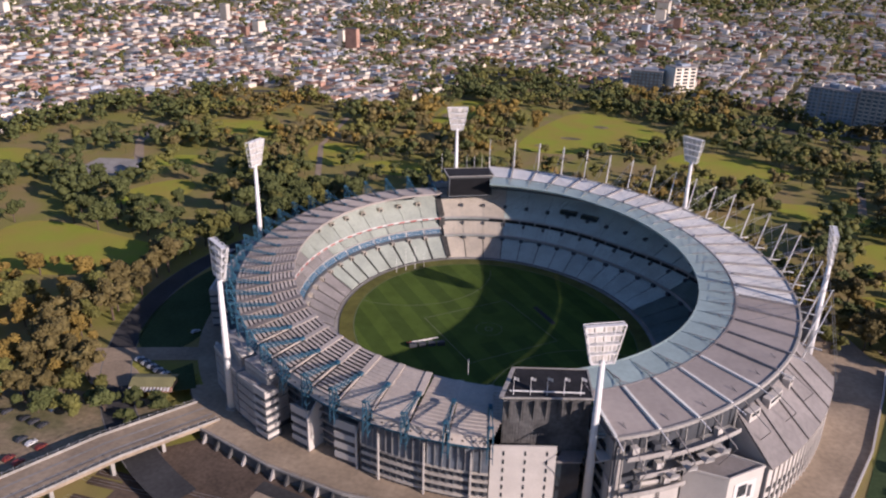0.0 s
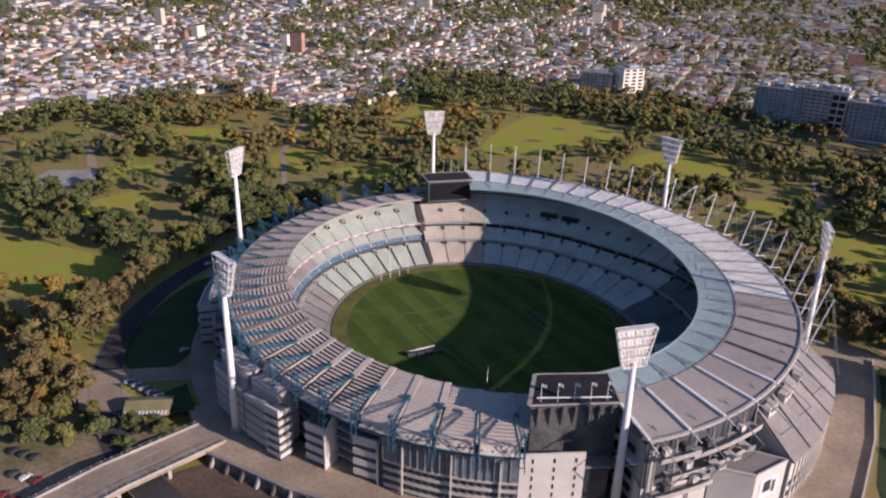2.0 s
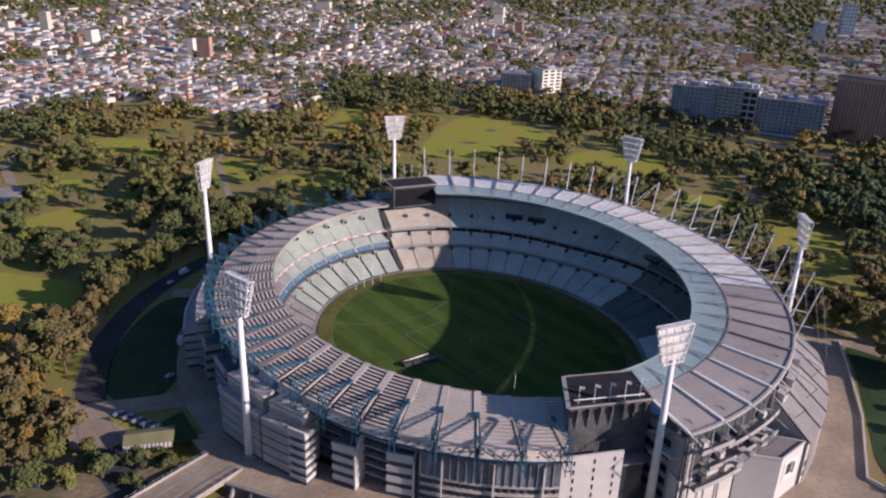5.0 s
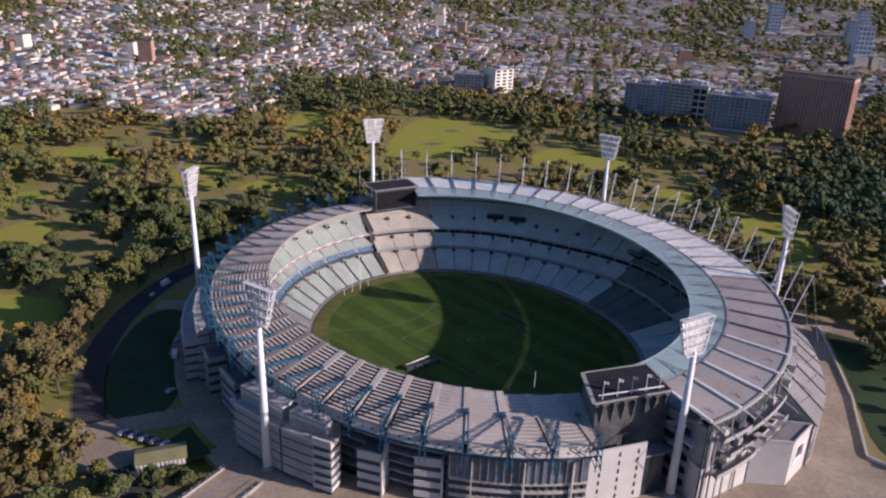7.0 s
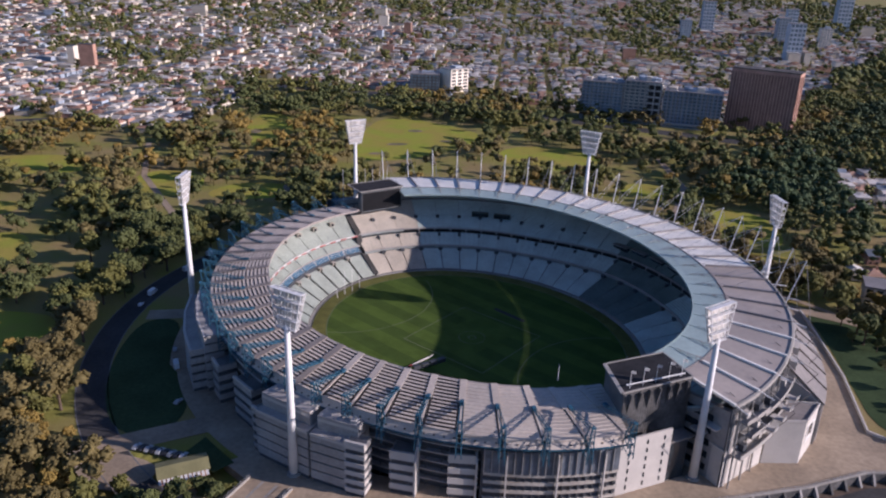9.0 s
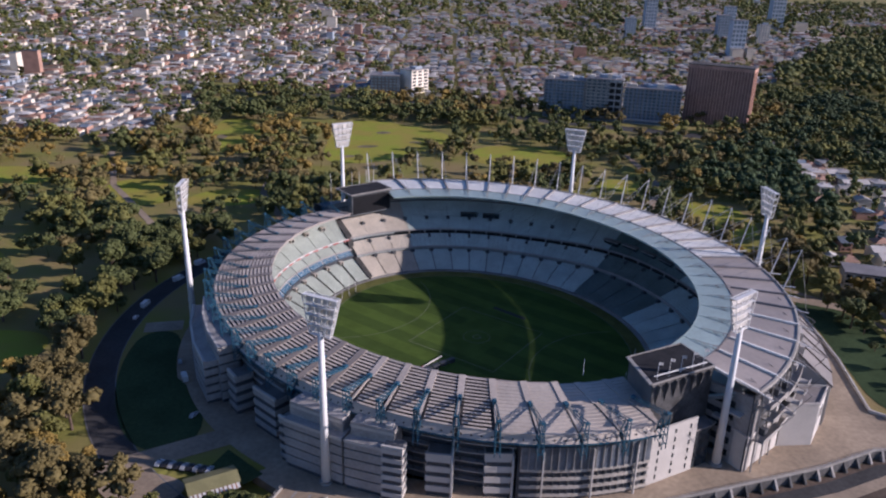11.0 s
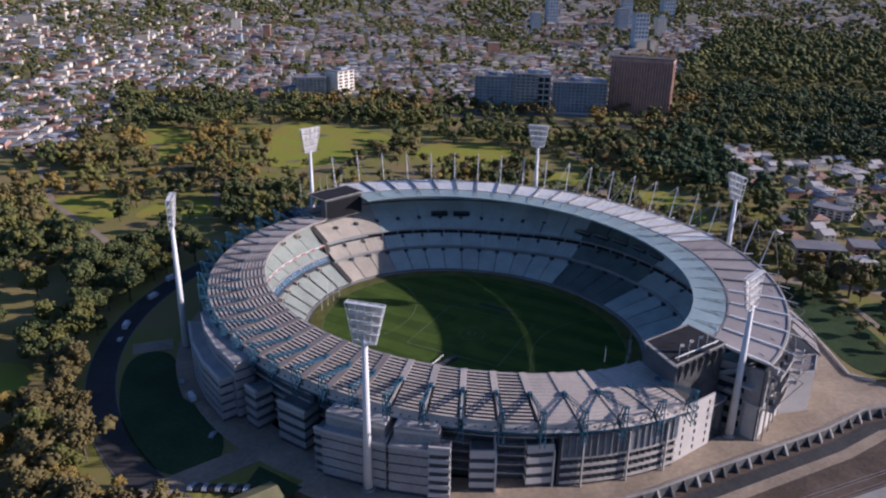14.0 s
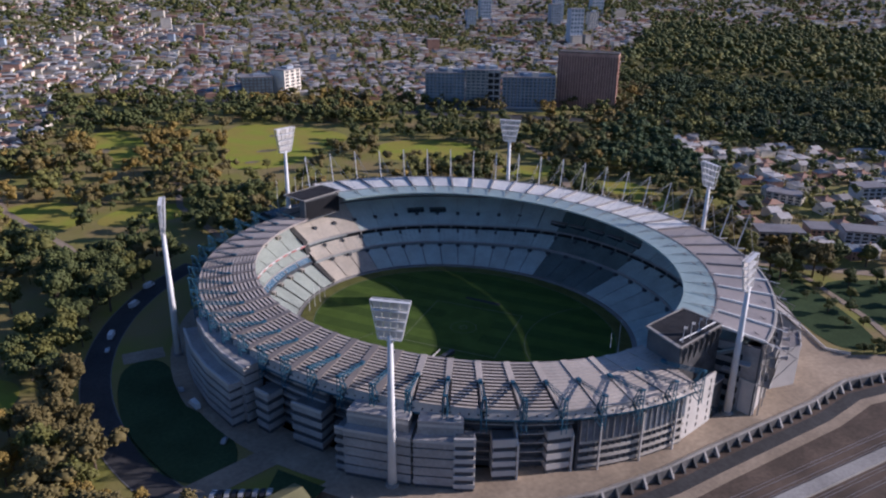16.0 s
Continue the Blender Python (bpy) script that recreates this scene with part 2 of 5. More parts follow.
CURVES = {  # centre, half axes, turn of the long axis
    "field": (-2.5, -1.5, 91.0, 79.0, 126.0),
    "lin": (-3.6, -6.1, 115.1, 97.7, 121.9),
    "lout": (-8.3, -7.5, 141.2, 120.9, 120.0),
    "rin": (-7.0, -3.8, 115.5, 101.3, 111.5),
    "rout": (-10.7, -2.2, 157.4, 143.7, 126.7),
}
FIELD_Z = -4.5


def radius(psi, curve):
    cx, cy, a, b, th = CURVES[curve]
    th = radians(th)
    dx, dy = math.cos(radians(psi)), math.sin(radians(psi))
    ox, oy = CENTRE[0] - cx, CENTRE[1] - cy
    u0, v0 = (ox * math.cos(th) + oy * math.sin(th)) / a, (-ox * math.sin(th) + oy * math.cos(th)) / b
    u1, v1 = (dx * math.cos(th) + dy * math.sin(th)) / a, (-dx * math.sin(th) + dy * math.cos(th)) / b
    A, B, Cc = u1 * u1 + v1 * v1, u0 * u1 + v0 * v1, u0 * u0 + v0 * v0 - 1
    return (-B + math.sqrt(B * B - A * Cc)) / A


def at(psi, curve, off, z):
    """The place at an angle round the bowl, off metres outside a curve. A curve may be a pair and a share between them."""
    if isinstance(curve, tuple):
        r = radius(psi, curve[0]) * (1 - curve[2]) + radius(psi, curve[1]) * curve[2]
    else:
        r = radius(psi, "field" if curve == "wide" else curve) if curve else 0
    if z > 36 and (curve in ("rin", "rout") or isinstance(curve, tuple) and curve[0] == "rin"):
        f = min(1, max(0, (-30 - psi) / 30))   # the outer rim falls towards its near end
        z -= 2.5 * f * f * (3 - 2 * f) * (curve[2] if isinstance(curve, tuple) else curve == "rout")
    if curve == "wide":
        q = min(1, max(0, (62 - psi) / 42))
        q *= min(1, max(0, (psi + 75) / 60))
        off *= 1 + 0.45 * q * q * (3 - 2 * q) * min(1, max(0, (off - 2) / 10))
        return_r = min(r + off, radius(psi, "rout") - 1.8)
        off = return_r - r
    r += off
    return Vector((CENTRE[0] + r * math.cos(radians(psi)), CENTRE[1] + r * math.sin(radians(psi)), z))


def span(a, b, step=1.5):
    n = max(1, round(abs(b - a) / step))
    return [a + (b - a) * i / n for i in range(n + 1)]


L0, L1 = 117.5, 281.5       # the stand with the ribbed roof
R0, R1 = -63.0, 102.0       # the stand with the cable-stayed roof
NL, NR = 27, 27


def disc(name, curve, off, z, material, step=2.0, label="", category="", kind="structure"):
    s = Shape()
    s.face(*[at(p, curve, off, z) for p in span(0, 360 - step, step)])
    return tagged(part(name, s, material), label, category, kind=kind)


# ---- ground ----
SOUTH_EDGE = [(-118, -104), (-96, -131), (-60, -144), (-27, -151), (6, -151), (32, -148.5), (99, -143), (127, -137.5), (160, -141), (230, -154)]
EDGE = SOUTH_EDGE + [(232, -146), (180, -134), (153, -122), (146, -113), (165, -70), (180, -24), (187, 0), (164, 70)]
g = Shape()
rings = [127, 136] + list(range(142, 232, 4)) + [240, 260, 300, 360, 430, 500, 900, 1600, 3000, 9000]


def edge_y(x):
    return float(np.interp(x, [q[0] for q in SOUTH_EDGE], [q[1] for q in SOUTH_EDGE]))


def ground_z(x, y):
    """The ground falls to a railway cutting below the concourse."""
    fall = min(1, max(0, (edge_y(x) - y + 7) / 5))
    return -4.0 * fall * min(1, max(0, (x + 175) / 55)) * min(1, max(0, (300 - x) / 60))


def on_ground(r, p):
    x, y = r * math.cos(radians(p)) - 4, r * math.sin(radians(p)) - 4
    return (x, y, ground_z(x, y))


g.grid([[on_ground(r, p) for p in range(0, 360)] for r in rings], closed=True)
tagged(part("ground", g, M["ground"]), "dry parkland ground of grass and bare earth", "ground", kind="structure")


def sheet(name, pts, z, material, label, category):
    s = Shape()
    s.face(*[(x, y, z) for x, y in pts])
    return tagged(part(name, s, material), label, category, kind="structure")


def rounded(pts, n=3):
    """Cuts corners so that a plan of a few points becomes a soft outline."""
    for _ in range(n):
        out = []
        for i, p in enumerate(pts):
            q = pts[(i + 1) % len(pts)]
            out += [(p[0] * 0.75 + q[0] * 0.25, p[1] * 0.75 + q[1] * 0.25), (p[0] * 0.25 + q[0] * 0.75, p[1] * 0.25 + q[1] * 0.75)]
        pts = out
    return pts


LAWNS = [
    [(-52, 345), (-50, 400), (-34, 480), (-8, 545), (40, 528), (102, 448), (66, 396), (2, 342)],
    [(80, 330), (105, 395), (160, 395), (210, 335), (150, 290)],
    [(-345, 20), (-335, 55), (-263, 42), (-210, 30), (-225, -15), (-300, -35)],
    [(-520, 180), (-470, 210), (-420, 150), (-440, 110)],
    [(-165, 480), (-150, 390), (-112, 402), (-108, 545), (-150, 580)],
    [(-180, 235), (-150, 280), (-95, 265), (-115, 225)],
    [(-325, 95), (-300, 170), (-265, 150), (-270, 95)],
    [(-375, 185), (-365, 215), (-300, 240), (-300, 195)],
    [(-240, 285), (-225, 320), (-180, 305), (-175, 245), (-210, 235)],
    [(-400, 330), (-380, 370), (-300, 375), (-260, 330), (-310, 300)],
    [(195, 110), (215, 190), (265, 170), (240, 90)],
    [(180, 215), (160, 260), (230, 250), (240, 215)],
    [(185, 60), (195, 95), (235, 80), (225, 45)],
]
for i, pts in enumerate(LAWNS):
    sheet("lawn", rounded(pts), 0.06 + 0.01 * i, M["lawn"], "mown green lawn among park trees", "lawn")
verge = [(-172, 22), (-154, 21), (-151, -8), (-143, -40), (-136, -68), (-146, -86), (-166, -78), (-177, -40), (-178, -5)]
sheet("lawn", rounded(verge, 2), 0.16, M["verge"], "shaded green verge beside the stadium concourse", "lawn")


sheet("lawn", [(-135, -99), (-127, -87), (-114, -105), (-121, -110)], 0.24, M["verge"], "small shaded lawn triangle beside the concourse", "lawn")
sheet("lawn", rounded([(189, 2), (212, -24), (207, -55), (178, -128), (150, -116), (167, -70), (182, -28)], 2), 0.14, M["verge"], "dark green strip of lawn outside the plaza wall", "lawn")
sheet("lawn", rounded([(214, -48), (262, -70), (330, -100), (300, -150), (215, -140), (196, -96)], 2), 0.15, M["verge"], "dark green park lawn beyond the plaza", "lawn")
sheet("yard", rounded([(-175, -101), (-168, -90), (-143, -101), (-141, -111), (-158, -119)], 2), 0.13, M["path"], "pale sunlit earth yard by the road", "yard")


def strip(name, pts, width, z, material, label, category):
    s = Shape()
    pts = [Vector((x, y, z)) for x, y in pts]
    left, right = [], []
    for i, p in enumerate(pts):
        d = (pts[min(i + 1, len(pts) - 1)] - pts[max(i - 1, 0)]).normalized()
        side = Vector((-d.y, d.x, 0)) * width / 2
        left.append(p + side)
        right.append(p - side)
    s.grid([right, left])
    return tagged(part(name, s, material), label, category, kind="structure")


def arc(r, a, b, step=4):
    return [(-4 + r * math.cos(radians(p)), -4 + r * math.sin(radians(p))) for p in span(a, b, step)]


# concourse round the stands
s = Shape()
s.prism([tuple(at(p, None, 127.2, 0).xy) for p in span(385, 150, 3)] + [tuple(at(p, None, 149 if p < 190 else 146, 0).xy) for p in span(150, 222, 3)] + EDGE, -4.5, 0.2)
tagged(part("pavement", s, M["paving"]), "pale paved concourse round the stadium", "pavement", kind="structure")
for (x0, y0), (x1, y1) in zip(SOUTH_EDGE[1:], SOUTH_EDGE[2:]):
    d = Vector((x1 - x0, y1 - y0, 0))
    turn_ = math.atan2(d.y, d.x)
    out_ = Vector((d.y, -d.x, 0)).normalized()
    mid_ = Vector(((x0 + x1) / 2, (y0 + y1) / 2, 0))
    s = Shape()
    s.box(mid_ + out_ * 0.3 + Vector((0, 0, -2.1)), (d.length, 0.6, 4.0), turn_)
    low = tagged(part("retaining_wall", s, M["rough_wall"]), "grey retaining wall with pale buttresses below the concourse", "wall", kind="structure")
    s = Shape()
    s.box(mid_ + out_ * 0.2 + Vector((0, 0, 0.45)), (d.length, 0.9, 0.7), turn_)
    part("coping", s, M["concrete"], low, "pale coping")
    s = Shape()
    s.tube(mid_ - d / 2 + Vector((0, 0, 1.5)), mid_ + d / 2 + Vector((0, 0, 1.5)), 0.07, n=4)
    part("handrail", s, M["steel"], low)
    n_ = max(1, int(d.length / 6.5))
    for k in range(n_):
        c_ = Vector((x0 + d.x * (k + 0.5) / n_, y0 + d.y * (k + 0.5) / n_, 0))
        run_ = d.normalized() * 0.45
        s = Shape()
        rows = [[c_ + w_ + out_ * 0.5 + Vector((0, 0, -4.1)), c_ + w_ + out_ * 2.8 + Vector((0, 0, -4.1)), c_ + w_ + out_ * 2.8 + Vector((0, 0, -3.4)), c_ + w_ + out_ * 0.5 + Vector((0, 0, 0.3))] for w_ in (-run_, run_)]
        s.grid(rows, closed=True)
        s.face(*rows[0])
        s.face(*rows[1][::-1])
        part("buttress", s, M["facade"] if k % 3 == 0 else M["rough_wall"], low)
        s = Shape()
        s.tube(c_ + Vector((0, 0, 0.7)), c_ + Vector((0, 0, 1.6)), 0.08, n=4)
        part("rail_post", s, M["steel"], low)
# plaza wall towards the park
for (x0, y0), (x1, y1) in zip(EDGE[12:16], EDGE[13:17]):
    d = Vector((x1 - x0, y1 - y0, 0))
    s = Shape()
    s.box(((x0 + x1) / 2, (y0 + y1) / 2, 0.8), (d.length, 0.8, 1.3), math.atan2(d.y, d.x))
    tagged(part("plaza_wall", s, M["white_wall"]), "pale parapet wall along the plaza edge", "wall", kind="structure")
# railway below the concourse
for k, off in enumerate((12, 17, 27, 32)):
    pts = [(x, y - off) for x, y in [(-260, -120), (-150, -148), (-60, -150), (20, -160), (140, -156), (300, -140)]]
    strip("rail_bed", pts, 4.4, -3.86 + 0.01 * k, M["rail_bed"], "brown stone ballast of a railway track", "railway")
    for g_ in (-0.72, 0.72):
        strip("rail", [(x, y + g_) for x, y in pts], 0.16, -3.7, M["steel"], "steel rail", "railway")
s = Shape()
for (x0, y0), (x1, y1) in (((-60, -172), (20, -182)), ((20, -182), (140, -178))):
    d = Vector((x1 - x0, y1 - y0, 0))
    s.box(((x0 + x1) / 2, (y0 + y1) / 2, -3.3), (d.length, 5.5, 1.4), math.atan2(d.y, d.x))
tagged(part("platform", s, M["concrete"]), "long pale railway platform", "platform", kind="structure")
sheet("car_park", [(-215, -125), (-170, -122), (-118, -118), (-112, -140), (-150, -175), (-230, -185)], 0.09, M["earth"], "bare brown earth yard below the road", "car park")
sheet("rail_yard", [(-118, -330), (240, -330), (240, -165)] + [(x, y - 0.8) for x, y in SOUTH_EDGE[8:0:-1]] + [(-108, -142)], -3.93, M["rail_bed"], "brown stony railway yard", "railway")
def along_edge(off):
    return [(x, y - off) for x, y in SOUTH_EDGE[2:]]


strip("access_road", along_edge(7.0), 6, -3.82, M["asphalt"], "dark asphalt lane below the concourse wall", "road")
strip("path", along_edge(12.5), 5.0, -3.80, M["path"], "pale service path beside the railway", "path")
# ramp bridge over the railway
ramp = thing("footbridge", "pale concrete footbridge leading off the concourse", "bridge")
p0, way_ = Vector((-99.5, -119.0, 0)), Vector((-0.48, -0.877, 0))
side = Vector((-way_.y, way_.x, 0))


def ramp_at(d, off, dz=0.0):
    """A place on the bridge: it climbs from the concourse, then runs nearly level."""
    return p0 + way_ * d + side * off + Vector((0, 0, float(np.interp(d, (0, 42, 160), (0.3, 4.2, 4.8))) + dz))


stations = [0, 14, 28, 42, 70, 100, 130, 160]
s = Shape()
s.grid([[ramp_at(d, o, z) for o, z in ((-9, 0), (9, 0), (9, -1.3), (-9, -1.3))] for d in stations], closed=True)
part("deck", s, M["paving"], ramp)
for lane in (-3.2, 2.6):
    s = Shape()
    s.grid([[ramp_at(d, lane + o, 0.02) for o in (-0.5, 0.5)] for d in stations])
    part("lane_strip", s, M["concrete"], ramp, "pale drainage strip")
for sg in (-1, 1):
    s = Shape()
    s.grid([[ramp_at(d, sg * o, z) for o, z in ((8.6, 0), (9.0, 0), (9.0, 1.0), (8.6, 1.0))] for d in stations], closed=True)
    wall_ = part("parapet", s, M["concrete"], ramp)
    for k in range(40):
        s = Shape()
        s.tube(ramp_at(2 + 3.9 * k, sg * 8.8, 0.9), ramp_at(2 + 3.9 * k, sg * 8.8, 2.6), 0.12, n=4)
        part("post", s, M["steel"], wall_)
    s = Shape()
    for d, e in zip(stations, stations[1:]):
        s.tube(ramp_at(d, sg * 8.8, 2.0), ramp_at(e, sg * 8.8, 2.0), 0.07, n=4)
    part("handrail", s, M["steel"], wall_)
for d in (24, 44, 66, 88, 110, 132, 154):
    for o in (-6, 6):
        q_ = ramp_at(d, o, -1.2)
        s = Shape()
        s.box((q_.x, q_.y, (q_.z + ground_z(q_.x, q_.y)) / 2 - 0.3), (1.4, 2.2, q_.z - ground_z(q_.x, q_.y) + 0.6), math.atan2(way_.y, way_.x))
        part("pier", s, M["concrete"], ramp)
strip("path", [(-153, 27), (-172, 27)], 11, 0.22, M["paving"], "paved walk from the road to the concourse", "path")
strip("path", [(-128, -78), (-150, -85), (-178, -94)], 12, 0.225, M["paving"], "paved walk from the road to the concourse", "path")
for r_ in (175.2, 188.2):
    strip("kerb", arc(r_, 130, 236, 3), 0.45, 0.16, M["aisle"], "grey kerb along the ring road", "kerb")
strip("road", arc(182, 130, 245), 13, 0.1, M["asphalt"], "curved asphalt road past the stadium", "road")
strip("road", [(-700, 205), (-560, 300), (-500, 500), (-300, 560), (-215, 600)], 12, 0.1, M["asphalt"], "asphalt street at the park edge", "road")
strip("road", [(-160, 780), (-60, 730), (60, 690), (222, 520), (385, 405), (520, 330), (700, 270)], 26, 0.12, M["asphalt"], "wide tree-lined avenue beyond the park", "road")
strip("path", [(-330, 130), (-345, 180), (-400, 260), (-420, 330)], 8, 0.2, M["path"], "pale gravel path through the park", "path")
strip("path", [(-170, 120), (-190, 200), (-230, 300), (-250, 420)], 5, 0.21, M["path"], "pale gravel path through the park", "path")
strip("path", [(-95, 175), (-110, 260), (-100, 340), (-90, 560)], 5, 0.22, M["path"], "pale gravel path through the park", "path")
strip("path", [(150, 130), (190, 170), (230, 240), (250, 340)], 6, 0.23, M["path"], "pale gravel path through the park", "path")
strip("path", [(178, 10), (215, -20), (262, -60), (330, -75)], 9, 0.24, M["path"], "pale gravel path leading from the stadium", "path")
strip("path", [(190, 22), (213, -19), (216, -45), (198, -100), (182, -132)], 4, 0.25, M["path"], "pale path along the plaza lawn", "path")
sheet("courts", [(-385, 130), (-395, 195), (-345, 205), (-330, 135)], 0.26, M["concrete"], "pale grey hard courts in the park", "court")

# ---- playing field ----
disc("field", "field", 6, FIELD_Z - 0.3, M["concrete"], label="concrete surround of the playing field", category="field")
wide, turn, shift = 8.73, radians(-51.2), 3.2
ux, uy = Vector((math.cos(turn), math.sin(turn), 0)), Vector((-math.sin(turn), math.cos(turn), 0))
mid = Vector((-2.5, -1.5, FIELD_Z))


def chord(off):
    """The ends of the field's width along ux at a distance off along uy."""
    lo = []
    for sign in (1, -1):
        a, b = 0.0, 130.0
        for _ in range(30):
            m_ = (a + b) / 2
            p = mid + uy * off + ux * sign * m_
            d = Vector((p.x - CENTRE[0], p.y - CENTRE[1]))
            inside = d.length < radius(math.degrees(math.atan2(d.y, d.x)), "field")
            a, b = (m_, b) if inside else (a, m_)
        lo.append(mid + uy * off + ux * sign * a)
    return lo


k = -11
while k * wide < 82:
    offs = [max(-78.8, min(78.8, k * wide + shift + wide * j / 4)) for j in range(5)]
    ends = [chord(o) for o in offs]
    if offs[-1] > offs[0]:
        s = Shape()
        s.grid([[e[0] for e in ends], [e[1] for e in ends]])
        tagged(part("turf_stripe", s, M["turf_a" if k % 2 else "turf_b"]), "lighter stripe of mown turf" if k % 2 else "darker stripe of mown turf", "turf", kind="structure")
    k += 1
s = Shape()
ps = span(0, 360, 2)
s.grid([[at(p, "field", -7.0, FIELD_Z + 0.05) for p in ps], [at(p, "field", -7.4, FIELD_Z + 0.05) for p in ps]])
tagged(part("boundary_line", s, M["line"]), "white boundary line on the turf", "line marking", kind="structure")


def ground_line(pts, w, z=FIELD_Z + 0.05):
    s = Shape()
    for (x0, y0), (x1, y1) in zip(pts, pts[1:]):
        d = Vector((x1 - x0, y1 - y0, 0)).normalized()
        o = Vector((-d.y, d.x, 0)) * w / 2
        a, b = Vector((x0, y0, z)), Vector((x1, y1, z))
        s.face(a + o, a - o, b - o, b + o)
    return tagged(part("line_marking", s, M["line"]), "white chalk line on the turf", "line marking", kind="structure")


ground_line([(-39, -3), (-1, 31.5), (33, -7), (-5, -41.5), (-39, -3)], 0.4)
for gx, gy in ((-66.5, 57.0), (59.5, -62.0)):
    toward = math.degrees(math.atan2(-4 - gy, -4 - gx))
    ground_line([(gx + 50.5 * math.cos(radians(toward + q)), gy + 50.5 * math.sin(radians(toward + q))) for q in range(-60, 61, 4)], 0.35)
ground_line([(-3.2 + 7.0 * math.cos(radians(q)), -5 + 7.0 * math.sin(radians(q))) for q in range(0, 361, 15)], 0.3)
s = Shape()
s.grid([[at(p, "field", -6.8, FIELD_Z + 0.04) for p in ps], [at(p, "field", 0.6, FIELD_Z + 0.04) for p in ps]])
tagged(part("turf_apron", s, M["apron"]), "paler worn turf outside the boundary line", "turf", kind="structure")
ground_line([(-3.2 + 2.0 * math.cos(radians(q)), -5 + 2.0 * math.sin(radians(q))) for q in range(0, 361, 15)], 0.5)
s = Shape()
sheet("pitch_cover", [(15.2, 27), (17.2, 29), (30.2, 12), (28.2, 9.6)], FIELD_Z + 0.08, M["asphalt"], "grey cover sheet lying on the shaded turf", "cover")
s.face(*[Vector((-3, -3, FIELD_Z + 0.03)) + ux * a_ * 14 + uy * b_ * 16 for a_, b_ in ((-1, -1), (1, -1), (1, 1), (-1, 1))])
tagged(part("pitch_square", s, M["turf_a"]), "closely mown square in the middle of the turf", "turf", kind="structure")


# ---- stands ----
def stepped(d0, z0, d1, z1, n, thick=1.2, curve="wide"):
    """Cross-section of n rows of terrace with a sloping underside."""
    out = []
    for i in range(n):
        a, b = d0 + (d1 - d0) * i / n, d0 + (d1 - d0) * (i + 1) / n
        z = z0 + (z1 - z0) * (i + 0.5) / n
        out += [(curve, a, z), (curve, b, z)]
    return out + [(curve, d1, z1 - thick), (curve, d0, z0 - thick)]


def bays(a, b, n):
    return [(a + (b - a) * i / n, a + (b - a) * (i + 1) / n) for i in range(n)]


def tier(stand, name, cells, prof, rows, pick, gap=0.45, label="", base_mat=None):
    """Terrace of seats split at its aisles: a base of aisle concrete and one block of seats a bay."""
    d0, z0, d1, z1 = prof
    t = Shape()
    t.sweep(span(cells[0][0], cells[-1][1]), stepped(d0, z0 - 0.5, d1, z1 - 0.5, rows))
    base = part(name, t, base_mat or M["aisle_dark"], stand, label)
    for i, (a, b) in enumerate(cells):
        s = Shape()
        s.sweep(span(a + gap, b - gap), stepped(d0, z0, d1, z1, rows, 0.3))
        part("seat_block", s, pick((a + b) / 2, i), base)
    return base


def ring(stand, name, a, b, section, material, label=""):
    s = Shape()
    s.sweep(span(a, b), section)
    return part(name, s, material, stand, label)


def rect(curve, d0, d1, z0, z1):
    return [(curve, d0, z0), (curve, d1, z0), (curve, d1, z1), (curve, d0, z1)]


north = thing("grandstand", "grandstand with a ribbed pale roof and blue outer trusses", "grandstand")
south = thing("grandstand", "grandstand with a grey cable-stayed roof edged in pale glazing", "grandstand")
cells_l, cells_r = bays(L0, L1 + 1.5, NL), bays(R0 - 14, R1 + 15.0, 29)

tier(north, "lower_tier", cells_l, (3.0, -3.6, 19.2, 4.6), 20, lambda p, i: M["seat_l"] if p < 166 else M["seat_grey"], gap=0.42, label="terrace of pale seats with dark aisles")
tier(north, "club_tier", cells_l, (19.8, 6.2, 23.0, 8.8), 4, lambda p, i: M["seat_blue"], 0.25, "blue band of club seats", M["band_white"])
tier(north, "middle_tier", cells_l, (22.6, 9.4, 28.0, 12.8), 6, lambda p, i: M["seat_l"] if p < 160 else M["seat_grey"], 0.2, "narrow middle terrace of pale seats", M["seat_line"])
tier(north, "upper_tier", cells_l, (26.0, 15.2, 44.0, 28.0), 20, lambda p, i: M["seat_l"] if p < 170 else M["seat_grey"], 0.05, "steep upper terrace of pale green seats", M["seat_line"])
ring(north, "fascia", L0, L1, rect("field", 19.2, 19.7, 3.4, 6.4), M["facade_dark"])
ring(north, "fascia", L0, L1, rect("field", 22.2, 22.6, 8.7, 9.5), M["facade"])
ring(north, "fascia", L0, L1, rect("field", 25.2, 25.8, 14.4, 15.3), M["band_white"])
for a, b in bays(L0, L1, 81)[::2]:
    ring(north, "fascia_panel", a, b, rect("field", 24.9, 25.2, 14.3, 15.0), M["band_red"], "red fascia panel")
for p, _ in cells_l[1::1]:
    # doorways to the terraces, with sandy surrounds
    for d, z, w, h in ((35.0, 22.3, 3.0, 2.1), (17.6, 4.6, 2.4, 1.9)):
        c = at(p, "field", d, z)
        s, q = Shape(), Shape()
        s.box(c, (2.6, w, h), radians(p))
        q.box(at(p, "field", d - 1.35, z - 0.1), (0.2, w - 1.0, h - 0.5), radians(p))
        box = part("doorway", s, M["seat_lit_tan"], north)
        part("opening", q, M["dark"], box)

def south_seats(p, i):
    # past 95 degrees the seats carry the sun's warmth in their colour
    return M["seat_lit_tan"] if p > 95 else M["seat_dark"] if 1.5 < p < 33 else M["seat_r"]


